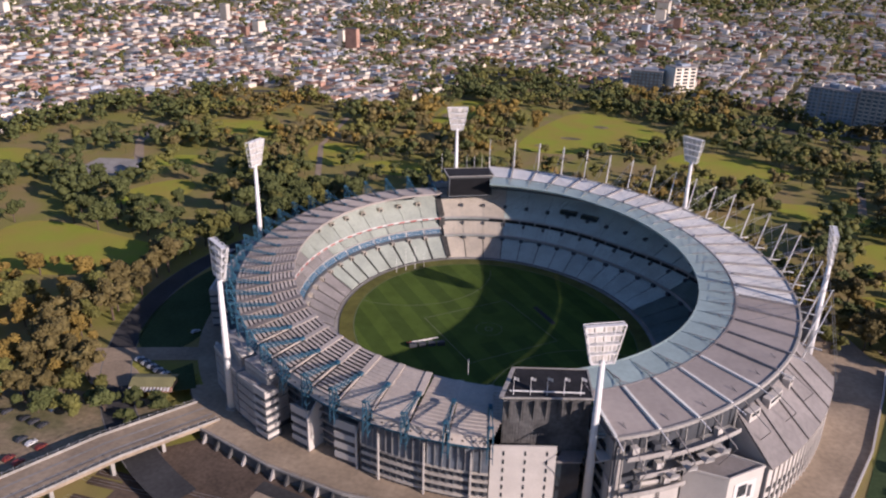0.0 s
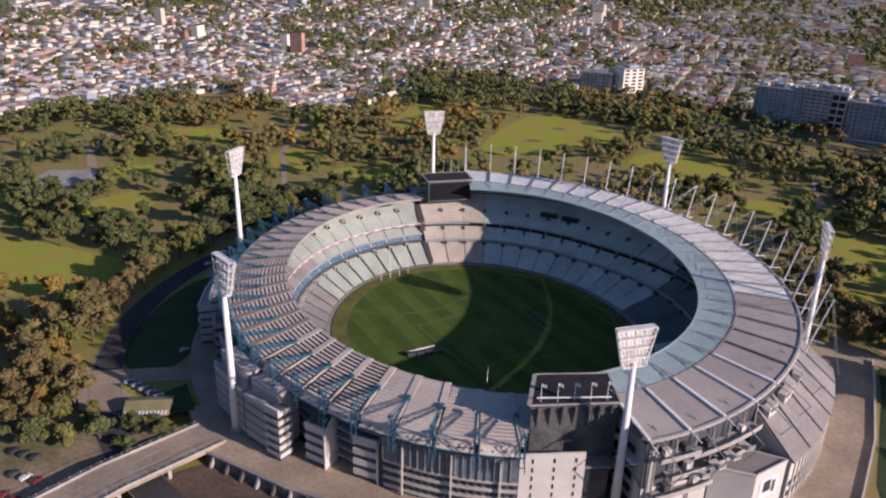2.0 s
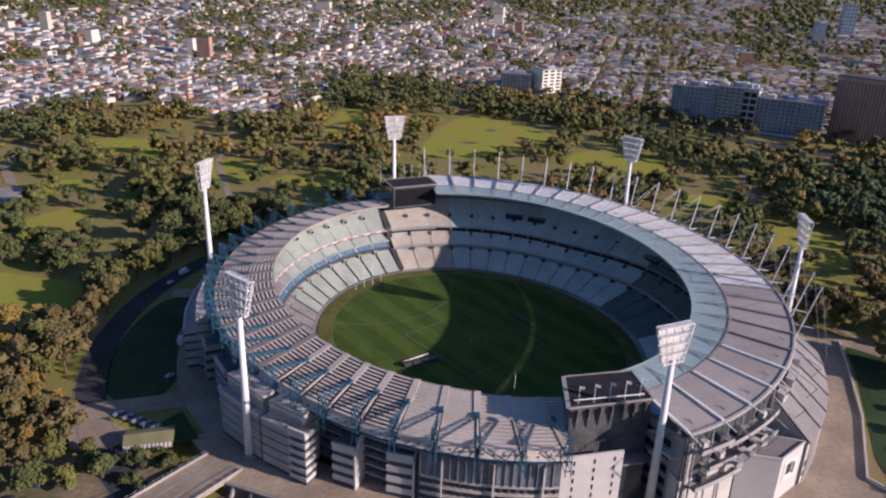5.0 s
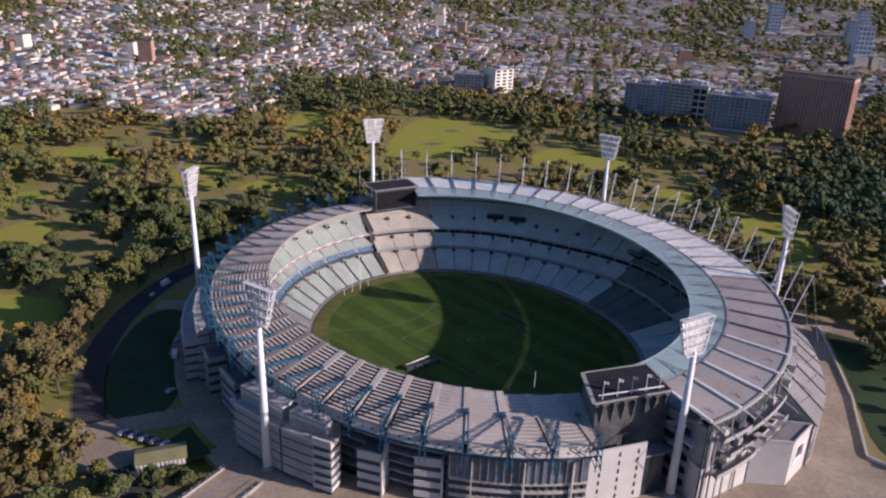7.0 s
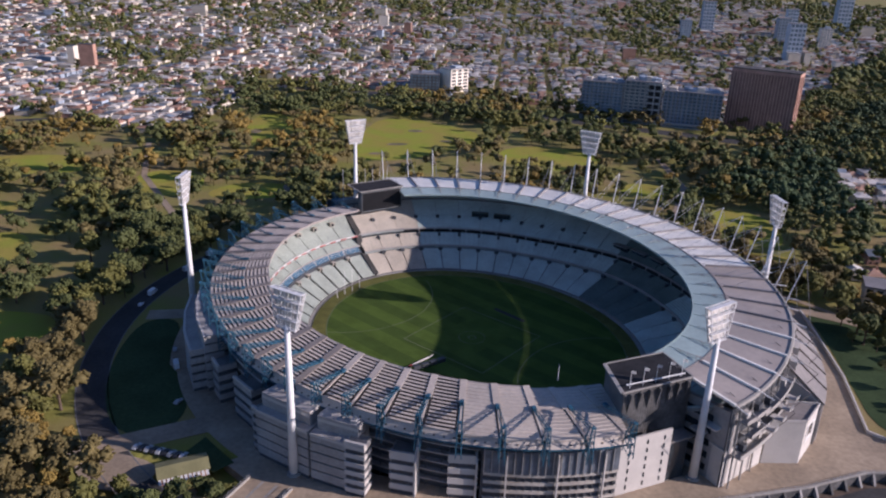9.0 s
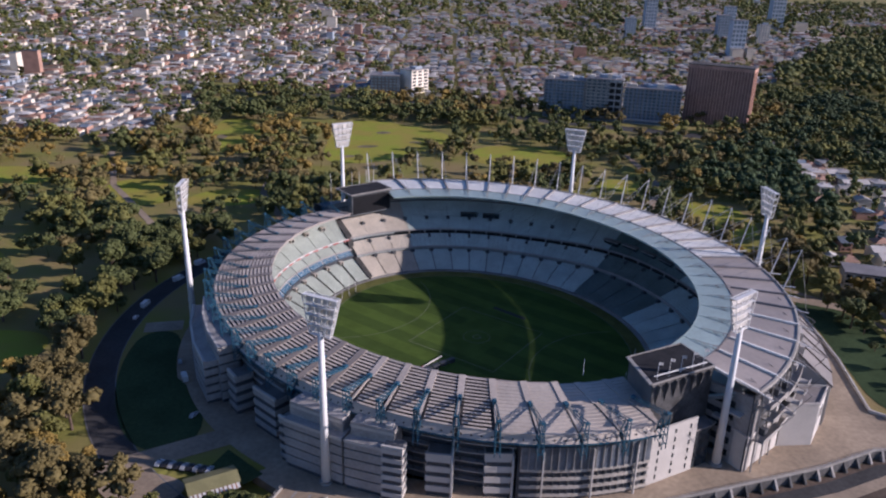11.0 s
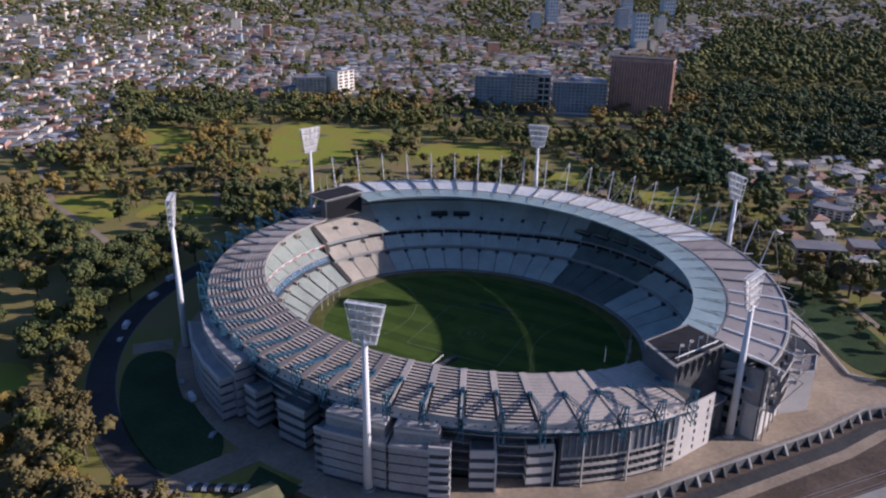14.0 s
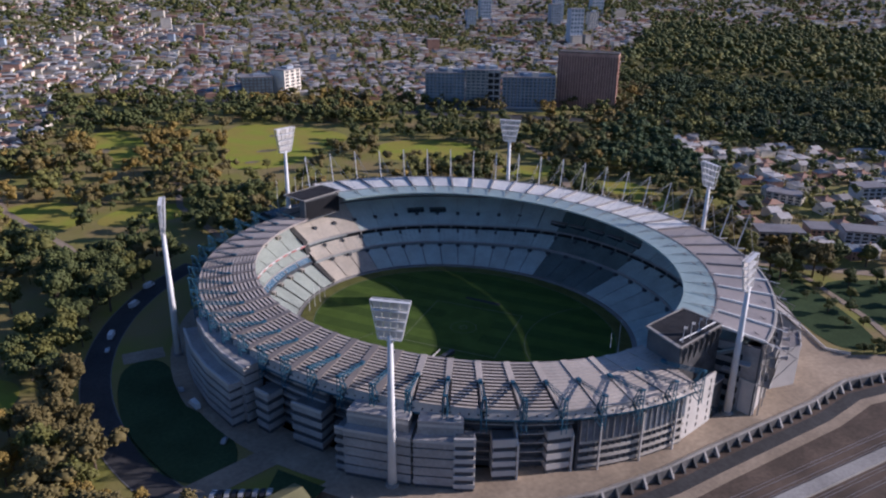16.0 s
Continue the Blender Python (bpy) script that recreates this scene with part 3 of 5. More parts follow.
tier(south, "lower_tier", cells_r, (3.0, -3.6, 18.6, 4.4), 20, south_seats, 0.18, "lower terrace of pale blue seats", M["aisle"])
tier(south, "middle_tier", cells_r, (17.6, 6.4, 26.4, 13.0), 10, south_seats, 0.05, "middle terrace of pale blue seats", M["seat_line"])
tier(south, "upper_tier", cells_r[2:], (25.4, 15.6, 52.0, 31.0), 30, south_seats, 0.05, "deep upper terrace of pale blue seats", M["seat_line"])
ring(south, "fascia", R0 - 14, R1 + 15, rect("wide", 18.4, 18.8, 2.6, 6.2), M["facade_dark"])
ring(south, "fascia", R0 - 14, R1 + 15, rect("wide", 17.2, 17.6, 6.2, 6.9), M["facade"])
ring(south, "fascia", R0 - 14, R1 + 15, rect("wide", 24.9, 25.4, 15.3, 16.0), M["facade"])
ring(south, "suite_glazing", R0 - 14, R1 + 15, rect("wide", 25.5, 25.9, 12.6, 15.3), M["glass"])
for a, b in bays(R0, R1, 32):
    s = Shape()
    s.sweep([a + 0.3, b - 0.3], rect("wide", 25.2, 25.5, 13.4, 14.8))
    part("suite_window", s, M["screen"], south)
    s = Shape()
    s.box(at(a, "wide", 25.1, 14.0), (0.5, 0.35, 2.4), radians(a))
    part("mullion", s, M["facade"], south)
for i, (p, _) in enumerate(cells_r[1:]):
    for d, z, w in ((34.0, 20.6, 2.2), (24.6, 11.6, 1.6), (17.6, 4.3, 2.6)):
        s = Shape()
        s.box(at(p, "wide", d, z), (2.6, w, 1.7), radians(p))
        part("doorway", s, M["facade_dark"], south)
for p, w in ((77, 11), (70, 11)):
    s = Shape()
    s.box(at(p, "wide", 36, 22.6), (4, w, 2.4), radians(p))
    part("suite_window", s, M["glass"], south, "long dark window among the upper seats")
for p in (5, 11.5, 18, 24.5, 30.5):
    s = Shape()
    s.box(at(p, "wide", 30, 18.9), (6, 10.5, 2.6), radians(p))
    box = part("glazed_suite", s, M["glass"], south)
    s = Shape()
    s.box(at(p, "wide", 29.6, 20.4), (7, 10.8, 0.4), radians(p))
    part("suite_roof", s, M["facade"], box)
# divider between the stands under the far screen
s = Shape()
s.sweep([116.2, 118.0], [("field", 3.5, -4), ("field", 56, -4), ("field", 46, 28.6), ("field", 26, 17.0), ("field", 23, 9.6), ("field", 20, 6.2), ("field", 3.0, -3.0)])
part("dividing_stair", s, M["aisle_dark"], south, "dark stair gap between two stands")

# roof over the north side; its last bays are lower and reach further in
LSTEP = L0 + 1 + (L1 - L0 - 1) * 25 / NL
roof_n = part("roof", (lambda q: (q.sweep(span(L0 + 1, LSTEP), [("lin", 0.6, 32.6), ("lout", -0.6, 28.2), ("lout", -0.6, 28.6), ("lin", 0.6, 33.0)]), q)[1])(Shape()), M["roof_dark"], north, "pale ribbed roof over dark gaps")
ring(roof_n, "gutter", L0 + 1, LSTEP, [("lin", -0.1, 32.5), ("lin", 0.5, 32.5), ("lin", 0.5, 33.5), ("lin", -0.1, 33.5)], M["roof_r"], "grey roof edge")
for a, b in bays(L0 + 1, L1, NL):
    s = Shape()
    s.sweep(span(a + 0.25, b - 0.25), [("lout", 1.0, 26.2), ("lout", 1.4, 26.3), ("lout", -0.9, 29.2), ("lout", -1.3, 28.9)])
    skirt = part("roof_skirt", s, M["roof_l"], roof_n, "pale sloping roof skirt")
    for k in range(4):
        s = Shape()
        s.box(at(a + (b - a) * (k + 0.5) / 4, "lout", 0.55, 27.4), (0.5, 0.6, 0.5), radians(a))
        part("vent", s, M["roof_dark"], skirt)
ring(roof_n, "gutter", L0 + 1, L1, [("lout", 0.9, 25.7), ("lout", 1.7, 25.7), ("lout", 1.7, 26.3), ("lout", 0.9, 26.3)], M["blue_steel"], "blue steel eave beam")
SLATS = 15
for i, (a, b) in enumerate(bays(L0 + 1, L1, NL)):
    if 3 <= i < 23:
        for k in range(SLATS):
            f0, f1 = (k + 0.05) / SLATS, (k + 0.74) / SLATS
            c0, c1 = ("lin", "lout", f0), ("lin", "lout", f1)
            za, zb = 33.4 - 4.4 * f0, 33.4 - 4.4 * f1
            s = Shape()
            s.sweep(span(a + 0.75, b - 0.75, 2.6), [(c0, 0, za - 0.1), (c1, 0, zb + 0.22), (c1, 0, zb + 0.34), (c0, 0, za + 0.02)])
            part("roof_slat", s, M["roof_l"], roof_n)
    else:
        dz, reach = (4.2, 5.8) if i >= 25 else (0.0, 0.0)
        s = Shape()
        prof = []
        for k in range(SLATS):
            f0, f1 = k / SLATS, (k + 0.88) / SLATS
            prof += [(("lin", "lout", f0), -reach * (1 - f0), 33.4 - dz - (4.4 - dz) * f0), (("lin", "lout", f1), -reach * (1 - f1), 33.62 - dz - (4.4 - dz) * f1)]
        prof += [(("lin", "lout", 1.0), 0, 28.7), (("lin", "lout", 0.0), -reach, 33.1 - dz)]
        s.sweep(span(a + 0.4, b - 0.4, 2.6), prof)
        part("roof_sheet", s, M["roof_l"], roof_n)
for i, (a, _) in enumerate(bays(L0 + 1, L1, NL) + [(L1, 0)]):
    dz, reach = (4.2, 5.8) if i >= 26 else (0.0, 0.0)
    s = Shape()
    for f0, f1 in ((0.0, 0.45), (0.45, 1.0)):
        p, q = at(a, ("lin", "lout", f0), -reach * (1 - f0), 33.6 - dz - (4.4 - dz) * f0), at(a, ("lin", "lout", f1), -reach * (1 - f1), 33.6 - dz - (4.4 - dz) * f1)
        m = Matrix.Translation((p + q) / 2) @ (q - p).to_track_quat("X", "Z").to_matrix().to_4x4()
        s.box(None, ((q - p).length, (3.0 if i < 19 else 2.6) if f0 == 0 else (3.0 if i < 19 else 0.8), 0.5), m=m)
    part("roof_beam", s, M["walkway" if i < 19 else "roof_l"], roof_n)
ring(roof_n, "gutter", LSTEP, L1 + 4.6, [("lin", -5.9, 28.2), ("lin", -5.3, 28.2), ("lin", -5.3, 29.3), ("lin", -5.9, 29.3)], M["roof_r"], "grey roof edge")
for k in range(SLATS):
    f0, f1 = k / SLATS, (k + 0.9) / SLATS
    c0, c1 = ("lin", "lout", f0), ("lin", "lout", f1)
    s = Shape()
    s.sweep([L1 - 0.3, L1 + 0.4 + 4.4 * (1 - f1)], [(c0, -5.8 * (1 - f0), 29.0 - 0.2 * f0), (c1, -5.8 * (1 - f1), 29.12 - 0.2 * f1), (c1, -5.8 * (1 - f1), 29.3 - 0.2 * f1), (c0, -5.8 * (1 - f0), 29.2 - 0.2 * f0)])
    part("roof_sheet", s, M["roof_l"], roof_n)
# blue trusses behind the roof
for a, _ in bays(L0 + 1, L1, NL) + [(L1, 0)]:
    s = Shape()
    foot, top = at(a, "lout", 3.8, 21.5), at(a, "lout", 4.0, 36.4)
    knee, tip = at(a, "lout", 0.3, 29.3), at(a, ("lin", "lout", 0.46), 0, 32.2)
    side = Vector((-math.sin(radians(a)), math.cos(radians(a)), 0)) * 1.0
    out_ = Vector((math.cos(radians(a)), math.sin(radians(a)), 0))
    for sg in (-1, 1):
        o = side * sg
        s.tube(foot + o, top + o * 0.6, 0.2, n=4)
        s.tube(at(a, "lout", 0.0, 23) + o, knee + o, 0.22, n=4)
        s.tube(knee + o, top - out_ * 1.4 + o * 0.6, 0.24, n=4)
        s.tube(top + o * 0.6, tip + o * 0.6, 0.14, n=4)
        low_a, low_b = top - out_ * 1.4 - Vector((0, 0, 1.8)), tip - Vector((0, 0, 0.7))
        s.tube(low_a + o * 0.6, low_b + o * 0.3, 0.14, n=4)
        for k in range(5):
            f0, f1 = k / 5, (k + 0.5) / 5
            s.tube(top.lerp(tip, f0) + o * 0.6, low_a.lerp(low_b, f1) + o * 0.5, 0.08, n=4)
            s.tube(low_a.lerp(low_b, f1) + o * 0.5, top.lerp(tip, f0 + 0.2) + o * 0.6, 0.08, n=4)
        for z in (25, 28, 31):
            s.tube(at(a, "lout", 0.0, z) + o, at(a, "lout", 3.4, z + 2) + o, 0.17, n=4)
            s.tube(at(a, "lout", 0.0, z) + o, at(a, "lout", 3.4, z - 2) + o, 0.17, n=4)
    for z in (23.5, 27.5, 32):
        s.tube(at(a, "lout", 3.4, z) - side, at(a, "lout", 3.4, z) + side, 0.18, n=4)
    s.box(top, (1.0, 1.6, 0.6), radians(a))
    s.box(tip, (2.0, 1.5, 1.0), radians(a))
    part("truss", s, M["blue_steel"], north, "blue lattice steel truss")

# roof over the south side
cells_rr = bays(R0, R1, NR)
SH = 0.37
roof_s = part("roof", (lambda q: (q.sweep(span(R0, R1), [("rin", 0.5, 38.1), (("rin", "rout", SH), 0, 38.4), ("rout", -0.5, 37.6), ("rout", -0.5, 37.9), (("rin", "rout", SH), 0, 38.6), ("rin", 0.5, 38.3)]), q)[1])(Shape()), M["roof_r"], south, "grey metal roof with a pale glazed inner strip")
ring(roof_s, "roof_edge", R0, R1, rect("rin", -0.2, 0.4, 37.9, 38.7), M["roof_glaze"], "pale roof edge")
ring(roof_s, "roof_edge", R0, R1, [("rout", -0.6, 37.6), ("rout", 0.2, 37.3), ("rout", 0.9, 37.9), ("rout", 0.6, 38.8), ("rout", -0.3, 38.9)], M["concrete"], "grey tubular roof rim")
for a, b in cells_rr:
    for c0, c1, z0, z1, mt, nm in ((("rin", "rout", 0.01), ("rin", "rout", SH - 0.01), 38.45, 38.85, "roof_glaze", "glazing_panel"), (("rin", "rout", SH + 0.01), ("rin", "rout", 0.99), 38.9, 38.3, "roof_r", "roof_sheet")):
        s = Shape()
        # bays that catch the sun get the paler, painted-light sheet
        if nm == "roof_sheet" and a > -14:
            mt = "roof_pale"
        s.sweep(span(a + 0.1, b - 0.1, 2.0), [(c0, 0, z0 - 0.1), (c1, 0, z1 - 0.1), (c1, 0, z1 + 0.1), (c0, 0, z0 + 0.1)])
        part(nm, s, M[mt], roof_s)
    s = Shape()
    p, q = at(a, ("rin", "rout", 0.40), 0, 39.3), at(a, ("rin", "rout", 1.0), 0, 38.8)
    m = Matrix.Translation((p + q) / 2) @ (q - p).to_track_quat("X", "Z").to_matrix().to_4x4()
    s.box(None, ((q - p).length, 1.0 if a < -38 else 0.7, 0.9 if a < -38 else 1.2), m=m)
    # near ribs take the same pale colour as painted sunlight on their ridges
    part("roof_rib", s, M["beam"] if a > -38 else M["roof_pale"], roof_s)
    s = Shape()
    tip = at(a, ("rin", "rout", 0.10), 0, 39.1)
    s.tube(at(a, ("rin", "rout", 0.40), 0, 40.3), tip, 0.13, n=4)
    for sg in (-0.7, 0.7):
        s.tube(at(a, ("rin", "rout", 0.22), 0, 39.7), at(a + sg, ("rin", "rout", 0.27), 0, 38.9), 0.14, n=4)
        s.tube(at(a, ("rin", "rout", 0.33), 0, 40.2), at(a + sg * 2, ("rin", "rout", 0.36), 0, 39.1), 0.12, n=4)
    part("tie_rod", s, M["beam"], roof_s, "thin dark rods over the glazing")
    if a < -26:
        s = Shape()
        s.tube(at(a, "rout", -1, 38.9), at(a, "rout", 6.0, 37.6), 0.22, n=4)
        part("outrigger", s, M["white_steel"], south)
ring(roof_s, "glazing_bar", R0, R1, rect(("rin", "rout", SH), -0.2, 0.2, 38.8, 39.2), M["beam"])
for a, _ in [q for q in cells_rr if q[0] > -26] + [(R1, 0)]:
    s = Shape()
    foot, top = at(a, "rout", 1.0, 22), at(a, "rout", 9.0, 56)
    s.tube(foot, top, 0.40, 0.26, n=6)
    mast = part("mast", s, M["white_steel"], south, "slender leaning white mast")
    for p in (at(a, ("rin", "rout", 0.5), 0, 39.9), at(a, ("rin", "rout", 0.12), 0, 39.2), at(a, "rout", 17, 24)):
        s = Shape()
        s.tube(top, p, 0.10, n=4)
        part("stay", s, M["steel"], mast)
    s = Shape()
    s.tube(at(a, "rout", -1, 37.0), at(a, "rout", 9.5, 36.2), 0.26, n=4)
    part("outrigger", s, M["white_steel"], mast)
# outer wall of the south stand, open under the roof
ring(south, "outer_wall", R0, 17, rect("rout", -1.2, -0.6, 0, 36.35), M["facade_dark"])
for p in span(R0 + 1, 17, 1.1):
    s = Shape()
    s.box(at(p, "rout", -0.9, 37.0), (0.5, 1.1, 1.6), radians(p))
    part("roof_strut", s, M["beam"], south)
ring(south, "outer_wall", 17, R1 + 1, rect("rout", -1.2, -0.6, 0, 37.4), M["facade_dark"])
ring(south, "outer_wall", R1 + 1, R1 + 15, rect("rout", -1.2, -0.6, 0, 27.0), M["facade_dark"])
for z in (6, 12, 18, 24):
    ring(south, "floor_band", -15, R1 + 15, rect("rout", -0.6, 0.3, z, z + 1.0), M["facade"])
# open galleries and stairs at the end of the stand
for p in span(-62, -44, 3.0):
    s = Shape()
    s.tube(at(p, "rout", 1.6, 0), at(p, "rout", 1.0, 37.2), 0.35, n=6)
    part("column", s, M["concrete"], south, "slender grey column")
for k, (a, b, z) in enumerate(((-62, -53, 14.0), (-60, -47, 21.0), (-57, -44, 27.5), (-62, -56, 29.0))):
    s = Shape()
    s.sweep(span(a, b), rect("rout", -0.6, 4.4, z, z + 0.5))
    gallery = part("gallery_floor", s, M["concrete"], south)
    s = Shape()
    s.sweep(span(a, b), rect("rout", 4.2, 4.4, z + 0.5, z + 1.8))
    part("balustrade", s, M["facade"], gallery, "pale balustrade panel")
    for j in range(2):
        s = Shape()
        p = a + (b - a) * (j + 0.5) / 2
        s.box(at(p, "rout", 1.2, z + 1.9), (2.2, 2.4, 2.8), radians(p))
        part("kiosk", s, M["white_wall" if (j + k) % 2 else "facade_dark"], gallery)
for a in span(-61, -29, 6.1):
    s = Shape()
    s.tube(at(a, "rout", -6, 39.6), at(a, "rout", 12.0, 30.0), 0.2, n=4)
    s.tube(at(a, "rout", 12.0, 30.0), at(a, "rout", 4.0, 16.0), 0.16, n=4)
    part("tie_strut", s, M["beam"], south, "dark raking strut at the roof edge")
ring(south, "deck", R0 + 6, R1 + 15, rect("wide", 47, 62, 28.0, 28.8), M["aisle"])

# outside of the north stand
ring(north, "outer_wall", L0, 217, rect("lout", -3.4, -2.6, 0, 25.6), M["facade_dark"])
ring(north, "outer_wall", 217, 261, rect("lout", -7.4, -6.6, 0, 25.6), M["facade_dark"])
ring(north, "outer_wall", 261, L1, rect("lout", -3.4, -2.6, 0, 25.6), M["facade_dark"])
for p in (217, 261):
    s = Shape()
    s.sweep([p - 0.2, p + 0.2], rect("lout", -7.4, -2.2, 0, 25.6))
    part("cross_wall", s, M["facade_dark"], north)
for z in (4, 8, 12, 16, 20, 24):
    ring(north, "floor_band", 217.3, 260.7, rect("lout", -6.6, -4.4, z, z + 0.5), M["facade"], "thin pale floor edge in a dark recess")
    for p in span(244, 260, 2.6):
        s = Shape()
        s.box(at(p, "lout", -5.0, z - 1.75), (0.3, 0.3, 3.5), radians(p))
        part("column", s, M["facade_dark"], north)
for z, h in ((1.4, 1.2), (4.9, 1.3), (8.5, 1.3), (12.0, 1.1)):
    ring(north, "floor_band", 261.2, L1, rect("lout", -2.6, -1.9, z, z + h), M["cream"], "cream floor band")
for a, b in bays(261.2, L1, 18):
    s = Shape()
    s.sweep([a + 0.04, b - 0.04], rect("lout", -2.6, -1.9, 13.2, 22.6))
    part("curtain_panel", s, M["curtain"], north)
    s = Shape()
    s.box(at(a, "lout", -1.7, 17.9), (0.5, 0.3, 9.8), radians(a))
    part("mullion", s, M["steel"], north)
    s = Shape()
    s.box(at((a + b) / 2, "lout", -2.3, 6.6), (0.5, 0.4, 12), radians(a))
    part("column", s, M["facade_dark"], north)
for p in (264.5, 272, 279):
    s = Shape()
    s.box(at(p, "lout", -1.2, 11), (0.8, 0.5, 22), radians(p))
    part("downpipe_shaft", s, M["white_wall"], north, "pale upright shaft on the facade")
for z in (2.2, 6.2, 10.2, 14.2, 18.2, 22.0):
    ring(north, "floor_band", L0, 216.6, rect("lout", -2.6, -1.4, z, z + 1.2), M["facade"], "pale concrete floor band")


def block(a, b, r, depth, z1, floors, band=True, share=0.55):
    """A projecting block of rooms: dark glazed body, pale bands, a flat roof with a parapet."""
    ps = [a, b] if b - a < 12 or a > 215 else span(a, b, 8)
    s = Shape()
    s.sweep(ps, [(None, r - depth, 0), (None, r, 0), (None, r, z1), (None, r - depth, z1)])
    body = part("annex", s, M["facade_dark"] if band else M["facade"], north, "projecting block with pale floor bands")
    for k in range(floors):
        z = z1 * (k + 0.45) / floors
        q = Shape()
        q.sweep([a - 0.2] + ps[1:-1] + [b + 0.2], [(None, r - depth, z), (None, r + 0.4, z), (None, r + 0.4, z + z1 / floors * share), (None, r - depth, z + z1 / floors * share)])
        part("floor_band", q, M["white_wall"] if a > 240 else M["facade"], body)
    q = Shape()
    q.sweep([a - 0.2] + ps[1:-1] + [b + 0.2], [(None, r - 0.5, z1), (None, r + 0.5, z1), (None, r + 0.5, z1 + 1.1), (None, r - 0.5, z1 + 1.1)])
    part("parapet", q, M["white_wall"], body, "pale parapet")
    q = Shape()
    q.sweep(ps, [(None, r - depth, z1), (None, r - 0.5, z1), (None, r - 0.5, z1 + 0.3), (None, r - depth, z1 + 0.3)])
    part("roof_deck", q, M["aisle"], body)
    if b == 242:
        q = Shape()
        q.sweep([b - 1.3, b - 0.2], [(None, r - 3.2, z1 + 0.3), (None, r - 0.6, z1 + 0.3), (None, r - 0.6, z1 + 3.4), (None, r - 3.2, z1 + 3.4)])
        hut = part("roof_hut", q, M["white_wall"], body, "small white rooftop hut")
        q = Shape()
        q.tube(at(b - 0.6, None, r - 1.5, z1 + 3.3), at(b - 0.6, None, r - 1.5, z1 + 5.2), 0.25, n=6)
        part("flue", q, M["steel"], hut)
    if a > 246:
        # sloping white blade wall on the sunny side
        q = Shape()
        rows = [[at(p, None, r - depth, 0), at(p, None, r + 1.0, 0), at(p, None, r + 1.0, z1 - 1.5), at(p, None, r - depth, z1 + 5.0)] for p in (b + 0.2, b + 0.5)]
        q.grid(rows, closed=True)
        q.face(*rows[0])
        q.face(*rows[1][::-1])
        part("blade_wall", q, M["white_wall"], body, "white blade wall")
    return body


block(176, 200, 141, 16, 20, 5, share=0.68)
block(178, 201, 135, 8, 26, 6, share=0.8)
block(203.2, 206.2, 133.5, 8, 18, 4)
block(211.5, 217.5, 131.5, 8, 18, 4)
block(224.0, 234.2, 140.0, 14, 20, 5, share=0.84)
block(235.0, 241.0, 140.0, 14, 20, 5, share=0.84)
block(222.2, 223.8, 138.6, 10, 19, 5, share=0.45)
block(234.2, 235.0, 138.8, 10, 19, 5, share=0.2)
block(224, 233.6, 136.5, 9, 24.5, 4, share=0.92)
block(235.4, 242, 136.5, 9, 24.5, 4, share=0.92)
block(247, 250.5, 134.5, 7, 17, 4)
block(256, 259.8, 133.5, 7, 18, 4)
block(241.0, 243.8, 141.0, 6, 22, 6, share=0.48)

# ---- video screens ----
def screen_block(name, corners, z0, z1, label, deep=1.0):
    """A screen housing over a four-cornered plan; its first edge faces the field."""
    ob = thing(name, label, "scoreboard")
    s = Shape()
    c = [Vector((x, y, 0)) for x, y in corners]
    plan_ = c[:2] + [c[1].lerp(c[2], deep), c[0].lerp(c[3], deep)]
    s.prism([tuple(v.xy) for v in plan_], z0, z1 + 0.05)
    part("housing", s, M["housing"], ob)
    mid_ = sum(c, Vector()) / 4
    s = Shape()
    eave = [mid_ + (v - mid_) * 1.05 + Vector((0, 0, z1)) for v in c]
    up = Vector((0, 0, 0.6))
    s.grid([eave, [v + up for v in eave]], closed=True)
    s.face(*eave[::-1])
    s.face(*[v + up for v in eave])
    part("cap", s, M["bitumen"], ob, "flat dark metal roof")
    for i in range(4):
        a, b = eave[i] + up, eave[(i + 1) % 4] + up
        s = Shape()
        m = Matrix.Translation((a + b) / 2) @ (b - a).to_track_quat("X", "Z").to_matrix().to_4x4()
        s.box(None, ((b - a).length, 1.5 if i == 1 and deep == 1.0 else 0.6, 0.5), m=m)
        part("edge_trim", s, M["concrete"], ob)
    w = (c[1] - c[0])
    out = ((c[0] + c[1]) / 2 - mid_).normalized()
    s = Shape()
    m = Matrix.Translation((c[0] + c[1]) / 2 + out * 0.15 + Vector((0, 0, (z0 + z1) / 2))) @ Matrix.Rotation(math.atan2(w.y, w.x), 4, "Z")
    s.box(None, (w.length - 1.6, 0.3, z1 - z0 - 1.6), m=m)
    part("screen", s, M["screen"], ob, "switched-off black screen")
    return ob


far_screen = screen_block("scoreboard", [(-55.0, 108.0), (-28.6, 120.0), (-35.5, 136.0), (-62.5, 124.5)], 27.6, 40.9, "large black video screen under a wide flat canopy", 0.28)
s = Shape()
for x, y in ((-59.5, 119), (-34, 130), (-47, 124.5)):
    s.tube((x, y, 0), (x, y, 29), 0.7)
part("post", s, M["beam"], far_screen)
near_screen = screen_block("scoreboard", [(52.0, -105.8), (26.9, -112.0), (26.2, -131.8), (55.6, -123.8)], 15.0, 38.6, "large video screen housing seen from its ribbed dark back")
e0, e1 = Vector((26.2, -131.8, 0)), Vector((55.6, -123.8, 0))
out = Vector((e1.y - e0.y, e0.x - e1.x, 0)).normalized()
run = (e1 - e0).normalized()
s = Shape()
s.box((e0 + e1) / 2 + out * 0.3 + Vector((0, 0, 26.6)), ((e1 - e0).length, 0.5, 23.2), math.atan2(run.y, run.x))
